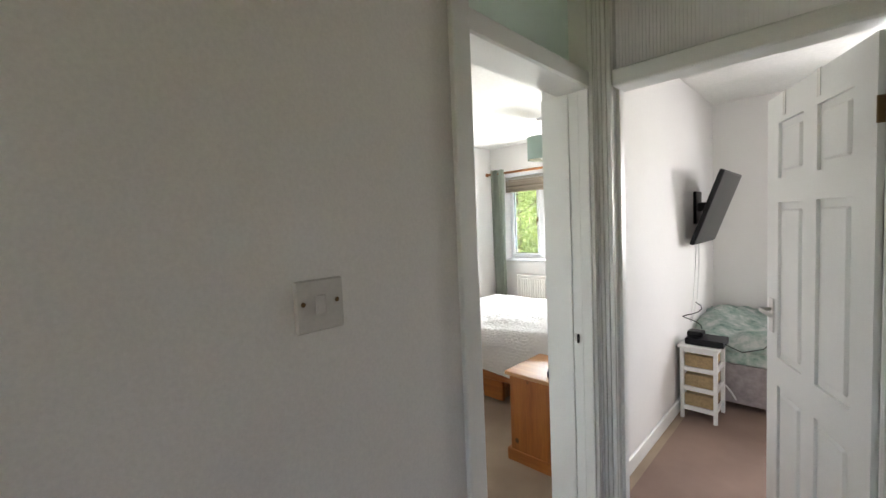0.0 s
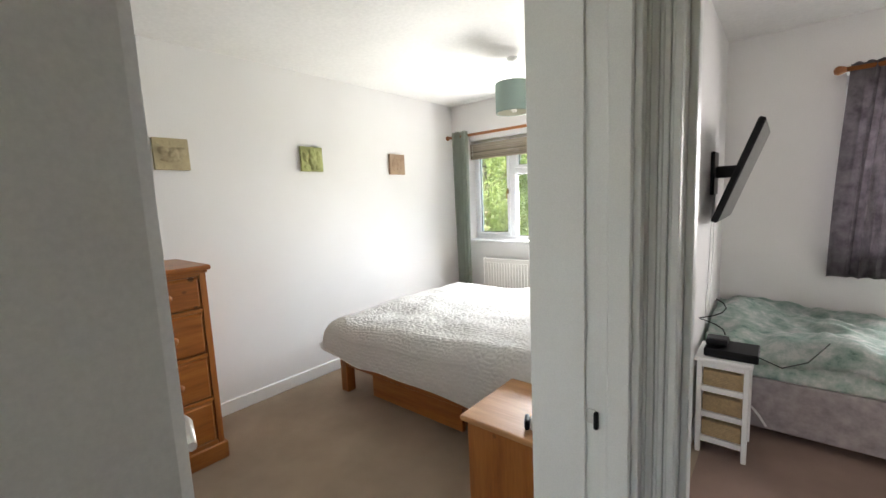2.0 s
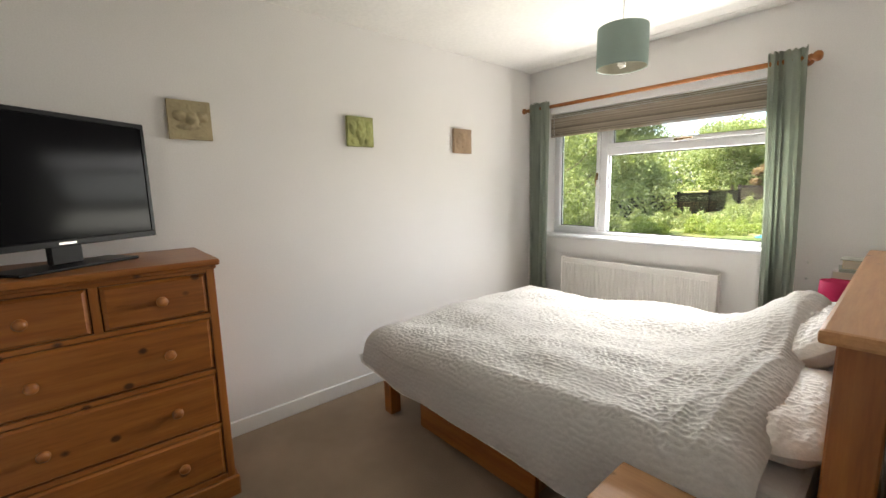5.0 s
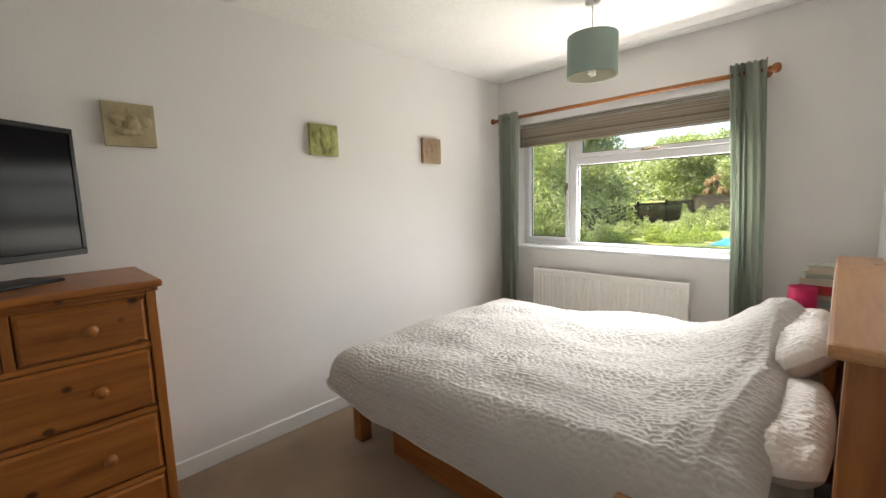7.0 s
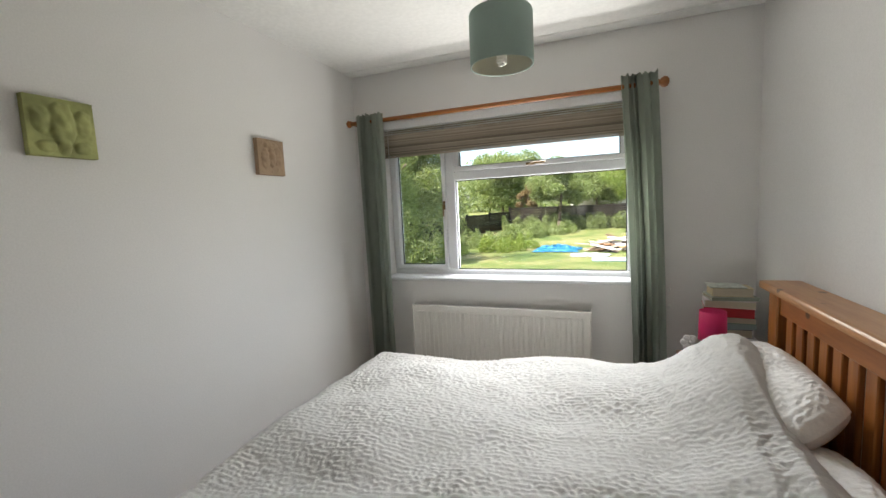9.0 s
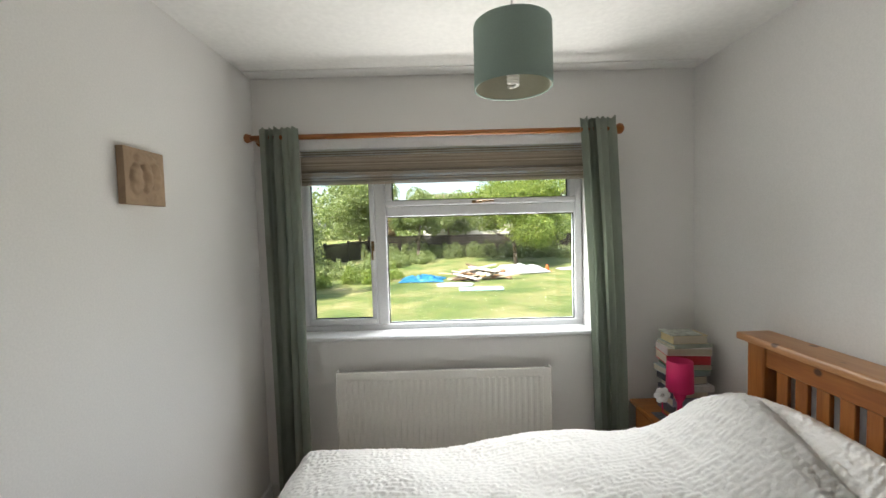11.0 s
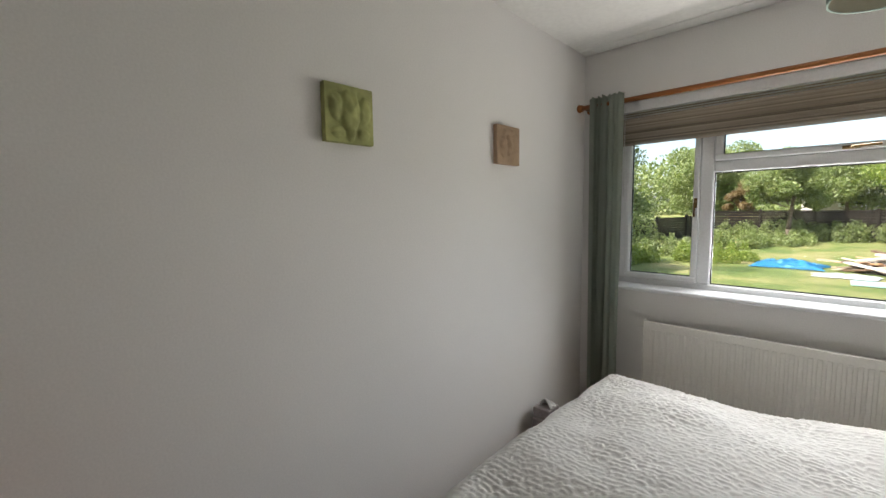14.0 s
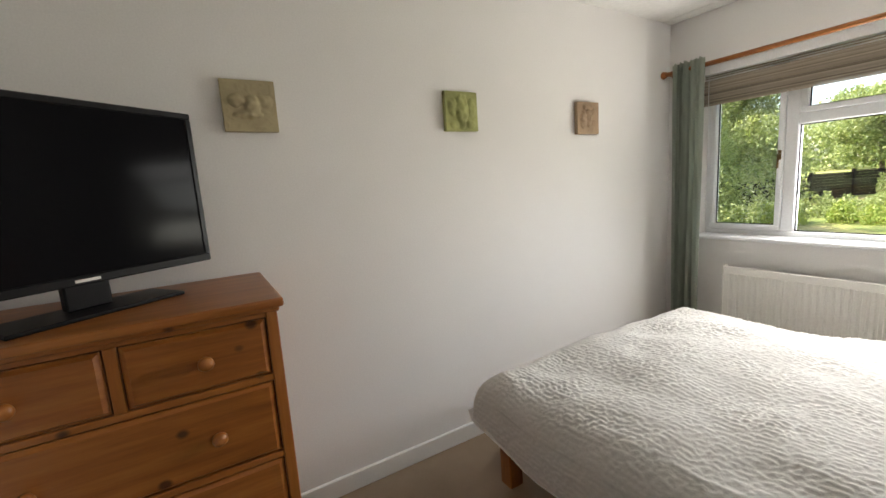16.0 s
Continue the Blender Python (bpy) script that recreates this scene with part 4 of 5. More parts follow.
for z in (0.80, 0.90):
    part("hook", tube(bm_new(), [(2.065, -0.001, z), (2.065, -0.022, z), (2.065, -0.03, z + 0.014)], 0.006, 8), WHITE, hook)
# tissue box on the floor side of the bed's far corner
tb = thing("tissue_box", "grey box with a white tissue beside the bed", "tissue box", (0.10, -0.62, 0))
part("stand", boxm(0.04, 0.155, -0.69, -0.57, 0, 0.26, 0.006), GREYVEL, tb)
part("box", boxm(0.045, 0.15, -0.685, -0.575, 0.26, 0.325, 0.006), GREYVEL, tb)
part("tissue", sheet_mesh(bm_new(), lambda u, v: Vector((0.07 + 0.07 * u + 0.01 * math.sin(9 * v), -0.66 + 0.06 * v, 0.327 + 0.05 * math.sin(3.1 * u) * (0.5 + 0.5 * math.sin(5 * v + 1)))), 10, 10), WHITE, tb)

# ---- second bedroom ----
sb = thing("divan_bed", "single divan bed with crushed grey velvet base", "bed", (3.5, -0.5, 0))
part("base", boxm(2.57, 4.45, -0.93, -0.04, 0.05, 0.34, 0.015, 2), GREYVEL, sb)
for x in (2.65, 4.37):
    for y in (-0.87, -0.10):
        part("foot", lathe(bm_new(), [(0.02, 0), (0.025, 0.05)], 10, pose(x, y, 0)), BLACK, sb)
part("mattress", boxm(2.57, 4.45, -0.93, -0.04, 0.34, 0.50, 0.03, 3), GREENBED, sb, "mattress in green fitted sheet")


def throw_at(u, v):
    x, y = 2.565 + 1.86 * u, -0.985 + 0.93 * v
    e = min(1.0, v / 0.1)
    z = 0.535 + 0.05 * noise.noise(Vector((x * 3, y * 4, 5))) + 0.03 * noise.noise(Vector((x * 9, y * 8, 6))) - 0.05 * abs(noise.noise(Vector((x * 5 + y * 3, y * 6, 8)))) + 0.02 + 0.09 * math.exp(-(((x - 2.68) / 0.16) ** 2) - ((y + 0.45) / 0.3) ** 2)
    return Vector((x, y + 0.02 * noise.noise(Vector((x * 6, 0, 2))), z - 0.12 * (1 - e) ** 2 + 0.02))


single("duvet", sheet_mesh(bm_new(), throw_at, 150, 90, 0.012), GREENBED, "rumpled pale green patterned duvet", "duvet", (3.5, -0.5, 0.56))
un = thing("wicker_drawer_unit", "white narrow unit with three wicker drawers", "drawer unit", (2.68, -1.12, 0))
UX0, UX1, UY0, UY1 = 2.575, 2.80, -1.275, -1.0
part("top", boxm(UX0 - 0.012, UX1 + 0.012, UY0 - 0.012, UY1, 0.508, 0.528, 0.004), GLOSS, un)
for x in (UX0, UX1 - 0.024):
    for y in (UY0, UY1 - 0.03):
        part("leg", boxm(x, x + 0.024, y, y + 0.024, 0, 0.508, 0.003), GLOSS, un)
for z0 in (0.065, 0.205, 0.345, 0.478):
    part("front_rail", boxm(UX0 + 0.024, UX1 - 0.024, UY0 + 0.002, UY0 + 0.02, z0, z0 + 0.03, 0.002), GLOSS, un)
    part("side_rail", boxm(UX1 - 0.022, UX1 - 0.006, UY0 + 0.024, UY1 - 0.03, z0, z0 + 0.03, 0.002), GLOSS, un)
    part("side_rail", boxm(UX0 + 0.006, UX0 + 0.022, UY0 + 0.024, UY1 - 0.03, z0, z0 + 0.03, 0.002), GLOSS, un)
for z0 in (0.097, 0.237, 0.377):
    bm = box(bm_new(), UX0 + 0.027, UX1 - 0.027, UY0 + 0.010, UY1 - 0.02, z0, z0 + 0.085, 0.006)
    for k in range(9):
        box(bm, UX0 + 0.028, UX1 - 0.028, UY0 + 0.007, UY0 + 0.011, z0 + 0.004 + k * 0.009, z0 + 0.010 + k * 0.009, 0.001)
    part("basket", bm, WICKER, un)
cb = thing("media_box", "black media box with tangled cables on the unit", "media box", (2.70, -1.13, 0.5285))
part("case", boxm(2.60, 2.83, -1.25, -1.06, 0.5285, 0.572, 0.005), BLACK, cb)
part("controller", boxm(2.60, 2.70, -1.20, -1.10, 0.572, 0.612, 0.016, 2), BLACK, cb)
part("cable", tube(bm_new(), [(2.62 + 0.06 * math.cos(k * 0.7), -1.12 + 0.06 * math.sin(k * 0.7), 0.62 + 0.016 * k) for k in range(12)], 0.0035, 6), BLACK, cb)
part("cable", tube(bm_new(), [(2.83, -1.2, 0.55), (2.92, -1.15, 0.50), (3.02, -1.03, 0.51), (3.1, -0.95, 0.60)], 0.003, 6), BLACK, cb)
part("cable", tube(bm_new(), [(2.80, -1.0, 0.20), (2.84, -1.02, 0.16), (2.87, -1.04, 0.12)], 0.006, 6), WHITE, cb)
t2 = thing("wall_television", "black flat television on a tilting wall arm", "television", (2.545, -0.62, 1.48))
TM = pose(2.70, -0.66, 1.48, 0, 20, 0)
part("panel", box(bm_new(), -0.018, 0.014, -0.40, 0.30, -0.28, 0.28, 0.006, m=TM), BLACK, t2)
part("screen", box(bm_new(), 0.0145, 0.016, -0.388, 0.288, -0.265, 0.268, m=TM), SCREEN, t2)
part("arm", box(bm_new(), 2.56, 2.69, -0.68, -0.60, 1.46, 1.53, 0.008), BLACK, t2)
part("wall_plate", boxm(2.5405, 2.562, -0.72, -0.54, 1.36, 1.62, 0.004), BLACK, t2)
for k, x in enumerate((2.549, 2.556)):
    part("cable", tube(bm_new(), [(x, -0.66 + 0.05 * k, 1.38), (x, -0.70 + 0.08 * k, 1.0), (x + 0.004, -0.80 + 0.1 * k, 0.75), (x + 0.02, -0.95, 0.62)], 0.0035, 6), WHITE, t2)
curtain("curtain", "grey patterned curtain hanging at the second window", (3.17, 3.50), (3.12, 3.42), 2.11, 0.80, -0.10, 4, 0.032, GREYCUR, 21, "second window curtains")
curtain("curtain", "grey patterned curtain hanging at the second window", (4.2, 4.5), (4.22, 4.5), 2.11, 0.80, -0.10, 4, 0.032, GREYCUR, 22, "second window curtains")
p2 = thing("curtain_pole", "pine curtain pole with turned finial", "curtain pole", (3.8, -0.1, 2.08))
part("rod", tube(bm_new(), [(3.15, -0.1, 2.08), (3.8, -0.1, 2.08), (4.52, -0.1, 2.08)], 0.0145, 14), PINE_X, p2)
part("finial", lathe(bm_new(), [(0.0, 0.0), (0.017, 0.001), (0.02, 0.01), (0.026, 0.025), (0.028, 0.04), (0.018, 0.055), (0, 0.06)], 18, pose(3.15, -0.1, 2.08, 0, -90, 0)), PINE_X, p2)
part("bracket", boxm(3.19, 3.21, -0.095, -0.0005, 2.06, 2.09, 0.003), PINE_Y, p2)
part("bracket", boxm(4.46, 4.48, -0.095, -0.0005, 2.06, 2.09, 0.003), PINE_Y, p2)

# ---- garden ----
GZ = -0.22
m_, t_, p_ = nodes_of("lawn")
v_ = coords(t_)
c_ = ramp(t_, noise_tex(t_, v_, 0.55, 6, 0.7), [(0.32, (0.075, 0.125, 0.022)), (0.47, (0.145, 0.18, 0.042)), (0.56, (0.24, 0.23, 0.085)), (0.66, (0.36, 0.30, 0.15))])
c_ = mixed(t_, 1.0, c_, ramp(t_, noise_tex(t_, v_, 12, 5), [(0.3, (0.45, 0.5, 0.4)), (0.7, (1, 1, 1))]), "MULTIPLY")
t_.links.new(c_, p_.inputs["Base Color"])
p_.inputs["Roughness"].default_value = 0.95
bumped(t_, p_, noise_tex(t_, v_, 40, 4), 1.0, 0.03)
LAWN = m_
BARK = plain("bark", (0.13, 0.10, 0.075), 0.9, vary=0.3, scale=10, bump=1.0, bscale=30, stretch=(4, 4, 1), dist=0.02)
FENCE = plain("dark_fence_boards", (0.020, 0.017, 0.015), 1.0, vary=0.3, scale=4, bump=0.5, bscale=60)
FENCE.node_tree.nodes["Principled BSDF"].inputs["Specular IOR Level"].default_value = 0.08
RENDERW = plain("pale_render", (0.62, 0.58, 0.54), 0.9, vary=0.06, bump=0.2)
TILE = plain("brown_roof_tile", (0.22, 0.13, 0.10), 0.85, vary=0.2, scale=6, bump=0.4, bscale=20)
LEAF_A = leafy("leaf_fresh", (0.12, 0.17, 0.06), (0.215, 0.27, 0.10), (0.35, 0.39, 0.18), 0.5)
LEAF_B = leafy("leaf_dark", (0.12, 0.16, 0.065), (0.22, 0.27, 0.115), (0.36, 0.40, 0.22), 0.6)
LEAF_C = leafy("leaf_yellow", (0.12, 0.19, 0.035), (0.22, 0.29, 0.06), (0.36, 0.40, 0.12), 0.55)
LEAF_D = leafy("leaf_copper", (0.15, 0.09, 0.05), (0.23, 0.16, 0.08), (0.30, 0.23, 0.12))


def garden_height(x, y):
    return GZ + 0.035 * max(0.0, y - 12.0) + 0.05 * noise.noise(Vector((x * 0.2, y * 0.2, 0)))


bm = bm_new()
ys = [0.3, 1, 2, 3, 4, 5, 6, 7, 8, 9, 10, 11, 12, 13, 14, 15, 16, 18, 20, 24, 30, 40, 60, 100, 200, 600, 2500]
xs = [-2500, -600, -200, -80, -40, -25, -15] + list(range(-12, 15, 1)) + [17, 22, 30, 45, 80, 200, 600, 2500]
grid = [[bm.verts.new((x, y, GZ + 0.02 if y < 0.5 else garden_height(x, min(y, 40)))) for y in [-2500, -300, -40, -8] + ys] for x in xs]
for i in range(len(xs) - 1):
    for j in range(len(grid[0]) - 1):
        bm.faces.new((grid[i][j], grid[i + 1][j], grid[i + 1][j + 1], grid[i][j + 1])).smooth = True
tagged(link_mesh("ground", bm, LAWN), "sunlit patchy lawn with dry yellow areas", "lawn", kind="structure")


def leaves_mesh(name, mat, blobs, count, size, seed):
    """Many small leaf blades scattered through a crown's clumps; blobs are (centre, radii)."""
    r = np.random.RandomState(seed)
    vol = np.array([b[1][0] * b[1][1] * b[1][2] for b in blobs]) ** 0.7
    pick = r.choice(len(blobs), count, p=vol / vol.sum())
    cen = np.array([b[0] for b in blobs])[pick]
    rad = np.array([b[1] for b in blobs])[pick]
    d = r.normal(size=(count, 3))
    d /= np.linalg.norm(d, axis=1)[:, None]
    pos = cen + d * rad * (r.uniform(0.25, 1.08, (count, 1)) ** 0.45)
    a = r.normal(size=(count, 3)) + d * 0.4
    a /= np.linalg.norm(a, axis=1)[:, None]
    b = np.cross(a, r.normal(size=(count, 3)))
    b /= np.linalg.norm(b, axis=1)[:, None]
    s = size * r.uniform(0.6, 1.4, (count, 1))
    quad = np.stack([pos - a * s, pos + b * s * 0.55, pos + a * s, pos - b * s * 0.55], 1).reshape(-1, 3)
    me = bpy.data.meshes.new(name)
    me.from_pydata(quad.tolist(), [], np.arange(count * 4).reshape(-1, 4).tolist())
    me.materials.append(mat)
    return me


def tree(x, y, h, spread, mat, label, seed, trunk_h=1.2, count=9000, leaf=0.075, low=0.3):
    r = random.Random(seed)
    g = garden_height(x, y)
    th = thing("tree", label, "tree", (x, y, g), group="garden trees")
    bm = bm_new()
    lean = r.uniform(-0.15, 0.15)
    pts = [(lean * k * 0.3, 0.04 * math.sin(k), k * h * 0.8 / 6) for k in range(7)]
    for k in range(6):
        rad = 0.02 * h * (1 - k / 7) + 0.015
        tube(bm, [pts[k], pts[k + 1]], rad, 8)
    tips = []
    for k in range(11):
        z0 = trunk_h + (h * 0.75 - trunk_h) * k / 11
        a = k * 2.4 + r.uniform(-0.4, 0.4)
        ln = spread * (0.55 + 0.45 * math.sin(math.pi * (k + 1.5) / 13)) * r.uniform(0.6, 0.9)
        tip = (math.cos(a) * ln, math.sin(a) * ln, z0 + ln * r.uniform(0.25, 0.6))
        tube(bm, [(0, 0, z0), (tip[0] * 0.5, tip[1] * 0.5, z0 + 0.35 * (tip[2] - z0)), tip], 0.012 + 0.004 * h * (1 - k / 12), 6)
        tips.append(tip)
    part("trunk", bm, BARK, th, local=True)
    blobs = []
    for tip in tips:
        for q in range(4):
            f = r.uniform(0.45, 1.1)
            s = spread * r.uniform(0.16, 0.34)
            blobs.append(((tip[0] * f + r.uniform(-0.3, 0.3) * spread * 0.5, tip[1] * f + r.uniform(-0.3, 0.3) * spread * 0.5, max(low * h, tip[2] + r.uniform(-0.2, 0.3) * spread * 0.5)), (s, s, s * 0.8)))
    for q in range(5):
        blobs.append(((r.uniform(-0.3, 0.3) * spread, r.uniform(-0.3, 0.3) * spread, h * r.uniform(0.7, 0.95)), (spread * 0.3,) * 3))
    if low < 0.1:
        for q in range(16):
            a, f = q * 2.4, r.uniform(0.25, 0.95)
            blobs.append(((math.cos(a) * f * spread, math.sin(a) * f * spread, h * r.uniform(0.05, 0.28)), (spread * r.uniform(0.2, 0.32),) * 3))
    c = new("crown", leaves_mesh("crown", mat, blobs, int(count * 2.8), leaf * 0.58, seed))
    c.parent = th
    WORLD_OF[c] = WORLD_OF[th]
    return th


tree(4.3, 15.6, 3.6, 2.8, LEAF_C, "spreading bright yellow-green garden tree", 1, 0.8, 15000, 0.085, 0.16)
tree(-0.2, 18.5, 3.5, 1.6, LEAF_A, "round-headed green garden tree with slim trunk", 2, 1.2, 8000, 0.08, 0.34)
tree(-4.6, 7.6, 5.2, 2.3, LEAF_B, "dense dark green tree close to the house", 3, 0.3, 16000, 0.06, 0.04)
tree(-8.0, 11.2, 6.5, 3.0, LEAF_A, "tall leafy green tree", 4, 0.5, 14000, 0.085, 0.05)
tree(-6.6, 16.0, 5.4, 2.6, LEAF_B, "tall leafy green tree", 5, 0.6, 12000, 0.09, 0.05)
tree(-8.5, 16.0, 8.5, 3.6, LEAF_A, "tall leafy green tree", 6, 0.6, 12000, 0.10, 0.05)
tree(-4.2, 24.0, 4.4, 2.8, LEAF_A, "tall leafy green tree behind the fence", 7, 0.8, 10000, 0.11, 0.1)
tree(1.6, 28.0, 3.5, 2.6, LEAF_A, "leafy green tree behind the fence", 8, 0.8, 9000, 0.12, 0.1)
tree(11.5, 23.0, 5.2, 3.2, LEAF_A, "leafy green tree behind the fence", 9, 0.8, 9000, 0.12, 0.1)
tree(-2.2, 21.6, 2.5, 0.7, LEAF_D, "small copper-leaved garden tree", 10, 0.4, 3000, 0.07, 0.25)
tree(-12.5, 12.0, 9.0, 4.0, LEAF_B, "tall leafy green tree", 12, 0.6, 12000, 0.11, 0.05)
tree(7.6, 27.0, 4.0, 2.8, LEAF_B, "leafy green tree behind the fence", 13, 0.8, 8000, 0.12, 0.1)

# shrub borders
r_ = random.Random(5)
for name, label, mat, spots, cnt, leaf in (
    ("shrub_border", "overgrown pale flowering shrub border along the lawn", LEAF_C, [(-6.0 + 0.42 * k + r_.uniform(-0.3, 0.3), 6.4 + 0.55 * k + r_.uniform(-0.5, 0.5), 0.30) for k in range(13)], 16000, 0.045),
    ("shrub_border", "low green shrubs in front of the fence", LEAF_B, [(-2.5 + 0.7 * k, 19.6 - 0.12 * k + r_.uniform(-0.4, 0.4), 0.42) for k in range(17)], 14000, 0.06),
    ("shrub_border", "grassy green plants by the lawn edge", LEAF_A, [(-3.8 + 0.5 * k, 12.2 + 0.7 * k + r_.uniform(-0.5, 0.5), 0.36) for k in range(9)], 9000, 0.055),
):
    blobs = []
    for x, y, h in spots:
        for q in range(7):
            bx, by, k = x + r_.uniform(-0.55, 0.55), y + r_.uniform(-0.5, 0.5), r_.uniform(0.4, 1.25)
            blobs.append(((bx, by, garden_height(bx, by) + h * k * 0.7), (r_.uniform(0.12, 0.34), r_.uniform(0.12, 0.34), h * k)))
    tagged(new(name, leaves_mesh(name, mat, blobs, cnt * 2, leaf * 0.66, len(name) + cnt)), label, "shrubs", kind="stuff")
# far woodland
blobs = []
for k in range(46):
    a = math.radians(150 - k * 2.7)
    d = 42 + r_.uniform(-5, 8)
    h = r_.uniform(1.6, 3.2) + (1.2 if k < 20 else 0)
    blobs.append(((d * math.cos(a), d * math.sin(a), 1.0 + h * 0.6), (3.2, 3.2, h)))
tagged(new("far_woodland", leaves_mesh("far_woodland", LEAF_A, blobs, 60000, 0.18, 77)), "distant belt of green woodland", "woodland", kind="stuff")


def fence_run(x0, y0, x1, y1, h):
    n = max(2, round(math.hypot(x1 - x0, y1 - y0) / 1.8))
    ang = math.degrees(math.atan2(y1 - y0, x1 - x0))
    ln = math.hypot(x1 - x0, y1 - y0) / n
    for k in range(n):
        x, y = x0 + (x1 - x0) * k / n, y0 + (y1 - y0) * k / n
        f = thing("fence_panel", "dark weathered timber fence panel", "fence", (x, y, garden_height(x, y) - 0.03), ang, group="garden fence")
        part("post", box(bm_new(), -0.05, 0.05, -0.05, 0.05, 0, h + 0.08, 0.006), FENCE, f, local=True)
        for q in range(9):
            part("board", box(bm_new(), 0.05, ln - 0.05, -0.012 + 0.004 * (q % 2), 0.012 + 0.004 * (q % 2), 0.06 + q * (h - 0.06) / 9, 0.06 + (q + 0.94) * (h - 0.06) / 9), FENCE, f, local=True)
        part("capping", box(bm_new(), 0.05, ln - 0.05, -0.03, 0.03, h, h + 0.03, 0.004), FENCE, f, local=True)


fence_run(-8.0, 8.0, -3.0, 20.2, 1.0)
fence_run(-3.0, 20.2, 13.0, 18.6, 1.15)


# far houses
def house(x, y, w, d, h, turn, label):
    g = garden_height(x, min(y, 40)) - 0.1
    th = thing("house", label, "house", (x, y, g), turn)
    part("wall", box(bm_new(), -w / 2, w / 2, -d / 2, d / 2, 0, h), RENDERW, th, local=True)
    bm = bm_new()
    vs = [bm.verts.new(p) for p in ((-w / 2 - 0.3, -d / 2 - 0.3, h), (w / 2 + 0.3, -d / 2 - 0.3, h), (w / 2 + 0.3, d / 2 + 0.3, h), (-w / 2 - 0.3, d / 2 + 0.3, h), (-w / 2 - 0.3, 0, h + 1.5), (w / 2 + 0.3, 0, h + 1.5))]
    for q in ((0, 1, 5, 4), (2, 3, 4, 5), (0, 4, 3), (1, 2, 5), (0, 3, 2, 1)):
        bm.faces.new([vs[i] for i in q])
    part("roof", bm, TILE, th, local=True)
    for k in (-0.25, 0.25):
        wn = part("window", box(bm_new(), k * w - 0.6, k * w + 0.6, -d / 2 - 0.04, -d / 2 + 0.02, 0.9, 2.0, 0.01), UPVC, th, local=True)
        part("pane", box(bm_new(), k * w - 0.5, k * w + 0.5, -d / 2 - 0.06, -d / 2 - 0.042, 1.0, 1.9), SCREEN, wn, local=True)


house(3.2, 33.0, 7.0, 5.0, 2.6, 8, "pale rendered bungalow with brown tiled roof")
house(17.0, 30.0, 10.0, 6.0, 3.4, -10, "pale rendered house with brown tiled roof")

# heap of salvaged timber and sheets on the lawn
TARP = plain("blue_tarpaulin", (0.035, 0.24, 0.48), 0.45, vary=0.2, scale=4, bump=0.6, bscale=9, dist=0.02)
PALEB = plain("pale_blue_board", (0.30, 0.46, 0.46), 0.5, vary=0.08, bump=0.1)
SHEETP = plain("white_plastic_sheeting", (0.66, 0.70, 0.74), 0.4, vary=0.12, scale=5, bump=0.5, bscale=12, dist=0.02)
TIMBER = plain("salvaged_timber", (0.36, 0.21, 0.11), 0.85, vary=0.4, scale=5, bump=0.4, bscale=40, stretch=(0.4, 3, 3))
tt = TIMBER.node_tree
board_tone = ramp(tt, tt.nodes.new("ShaderNodeObjectInfo").outputs["Random"], [(0.0, (0.06, 0.045, 0.04)), (0.3, (0.16, 0.09, 0.05)), (0.45, (0.42, 0.22, 0.10)), (0.7, (0.45, 0.34, 0.24)), (1.0, (0.62, 0.60, 0.58))])
tt.links.new(mixed(tt, 1.0, board_tone, ramp(tt, noise_tex(tt, coords(tt, (1, 8, 8)), 6, 3), [(0.3, (0.6,) * 3), (0.7, (1.0,) * 3)]), "MULTIPLY"), tt.nodes["Principled BSDF"].inputs["Base Color"])


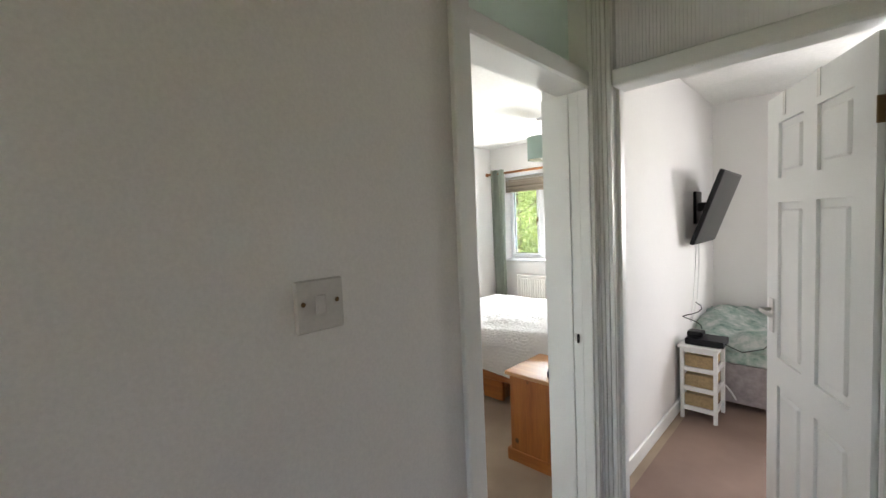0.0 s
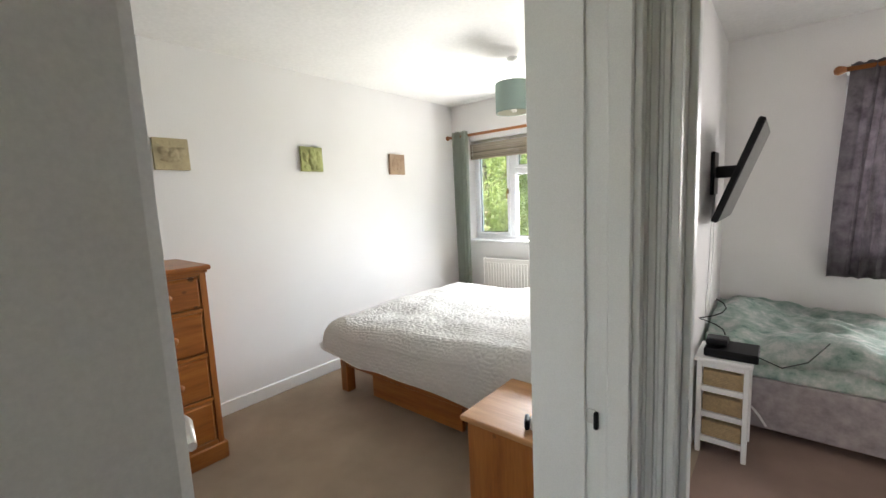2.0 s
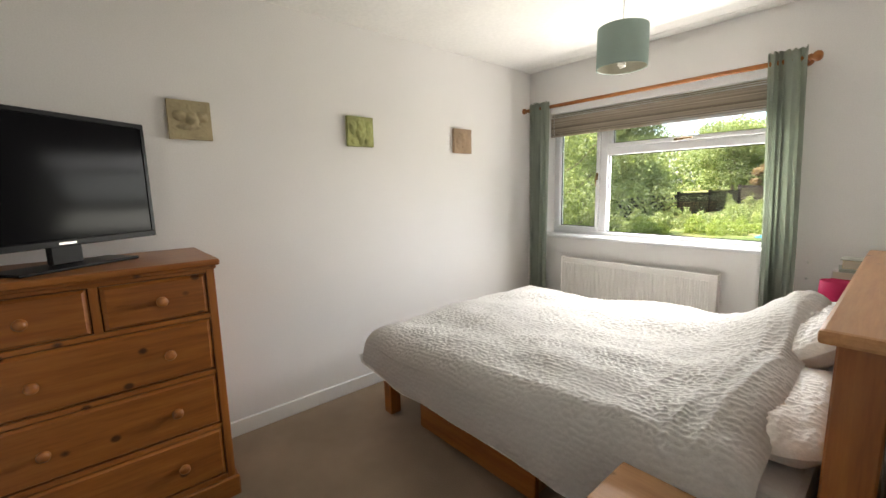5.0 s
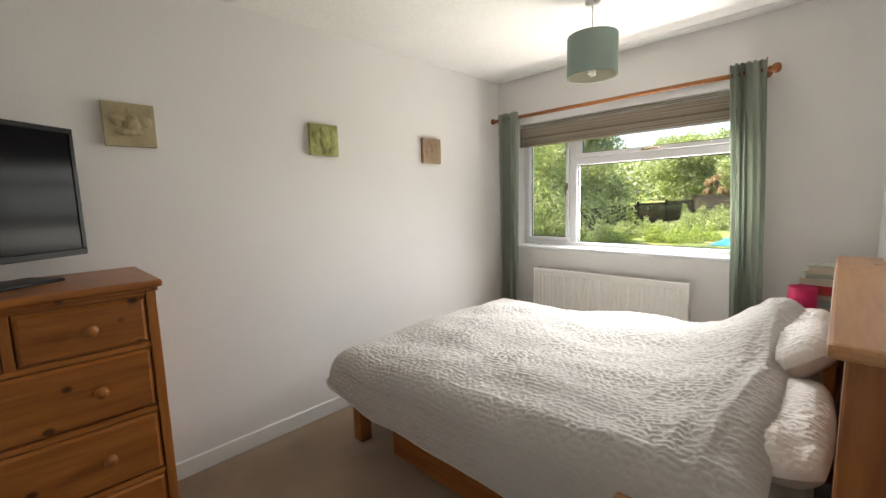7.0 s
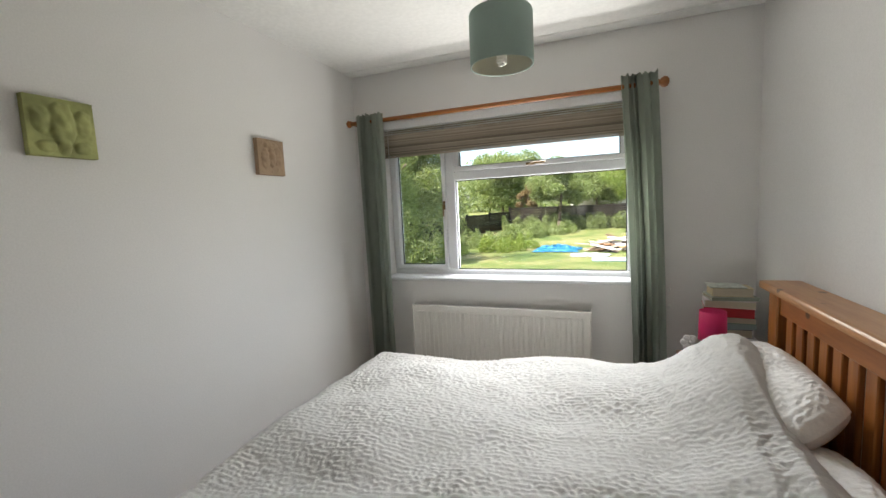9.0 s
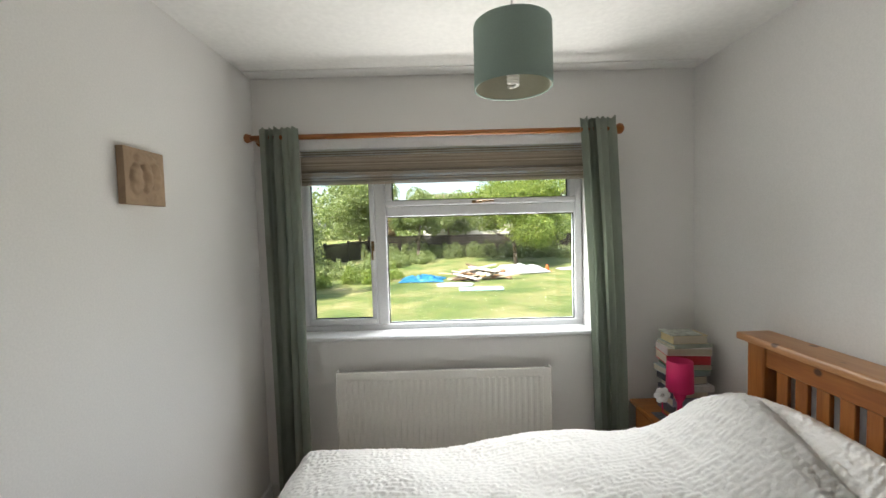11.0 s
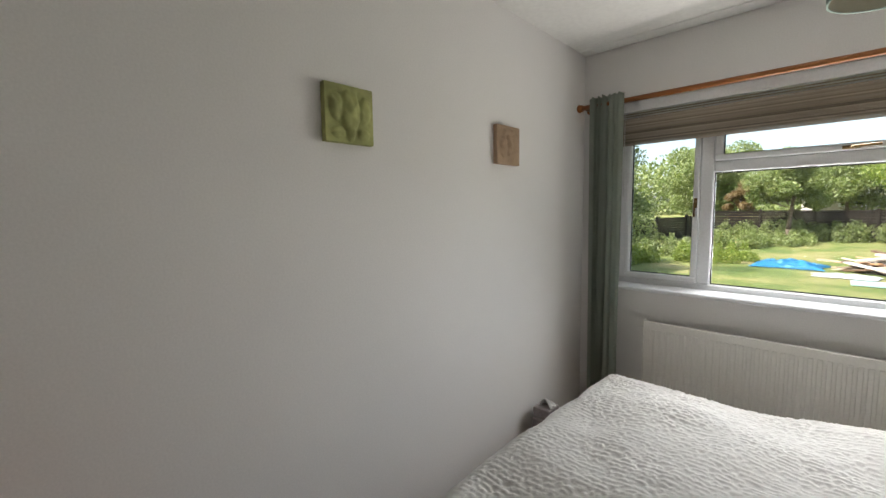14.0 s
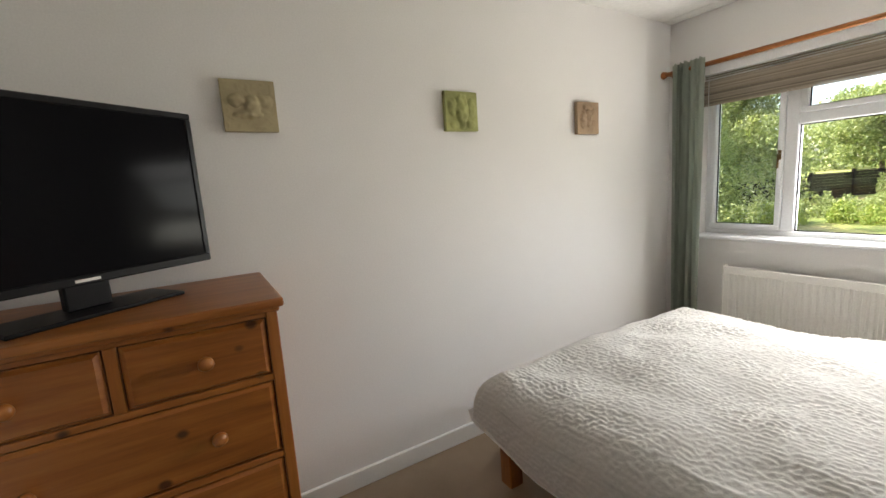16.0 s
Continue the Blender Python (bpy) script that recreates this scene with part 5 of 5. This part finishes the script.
def crumpled(name, label, cat, x, y, lx, ly, h, mat, seed, turn=0):
    def fn(u, v):
        a, b = 2 * u - 1, 2 * v - 1
        e = max(0.0, 1 - max(abs(a), abs(b)) ** 3)
        k = 0.85 + 0.3 * noise.noise(Vector((a * 1.6, b * 1.6, seed)))
        return Vector((a * lx / 2 * k, b * ly / 2 * k, 0.01 + e * h * (0.55 + 0.7 * abs(noise.noise(Vector((a * 3, b * 3, seed + 5)))))))
    bm = sheet_mesh(bm_new(), fn, 40, 30, 0.012)
    bmesh.ops.transform(bm, matrix=pose(x, y, garden_height(x, y) + 0.012, 0, 0, turn), verts=bm.verts[:])
    return single(name, bm, mat, label, cat, (x, y, garden_height(x, y)))


crumpled("tarpaulin", "crumpled bright blue tarpaulin on the lawn", "tarpaulin", 0.35, 11.6, 1.7, 1.1, 0.22, TARP, 1)
crumpled("plastic_sheet", "crumpled white plastic sheeting on the lawn", "sheeting", 3.9, 12.9, 2.6, 1.2, 0.35, SHEETP, 2, 12)
crumpled("plastic_sheet", "crumpled white plastic sheeting on the lawn", "sheeting", 1.45, 10.3, 1.3, 0.7, 0.08, SHEETP, 3)
crumpled("plastic_sheet", "flat white plastic sheeting on the lawn", "sheeting", 6.0, 13.5, 1.1, 0.7, 0.08, SHEETP, 4)
single("paddle_board", box(bm_new(), 1.5, 2.75, 8.95, 9.35, garden_height(2.1, 9.1) + 0.01, garden_height(2.1, 9.1) + 0.08, 0.03, 3), PALEB, "pale blue flat board lying on the lawn", "board", (2.1, 9.1, GZ))
r_ = random.Random(9)
for k in range(34):
    ln = r_.uniform(0.45, 1.7)
    x, y = 2.35 + r_.uniform(-0.75, 0.75), 11.8 + r_.uniform(-0.6, 0.6)
    b = boxm(-ln / 2, ln / 2, -0.07, 0.07, -0.02, 0.02, 0.004)
    bmesh.ops.transform(b, matrix=pose(x, y, garden_height(x, y) + 0.04 + 0.40 * k / 34 * max(0.15, 1 - abs(x - 2.35)), r_.uniform(-12, 12), r_.uniform(-10, 10), r_.uniform(-60, 60)), verts=b.verts[:])
    single("timber_plank", b, TIMBER, "salvaged brown timber plank on a heap", "plank", (x, y, garden_height(x, y)), group="timber heap")
MARK = plain("orange_plastic", (0.62, 0.13, 0.03), 0.5, vary=0.05, bump=0)
mx, my = 5.0, 13.0
mz = garden_height(mx, my)
single("marker_cone", lathe(boxm(mx - 0.14, mx + 0.14, my - 0.14, my + 0.14, mz, mz + 0.03, 0.006), [(0.09, 0.03), (0.03, 0.25), (0.024, 0.265), (0.0, 0.267)], 18, pose(mx, my, mz)), MARK, "small orange plastic cone on the lawn", "cone", (mx, my, mz))
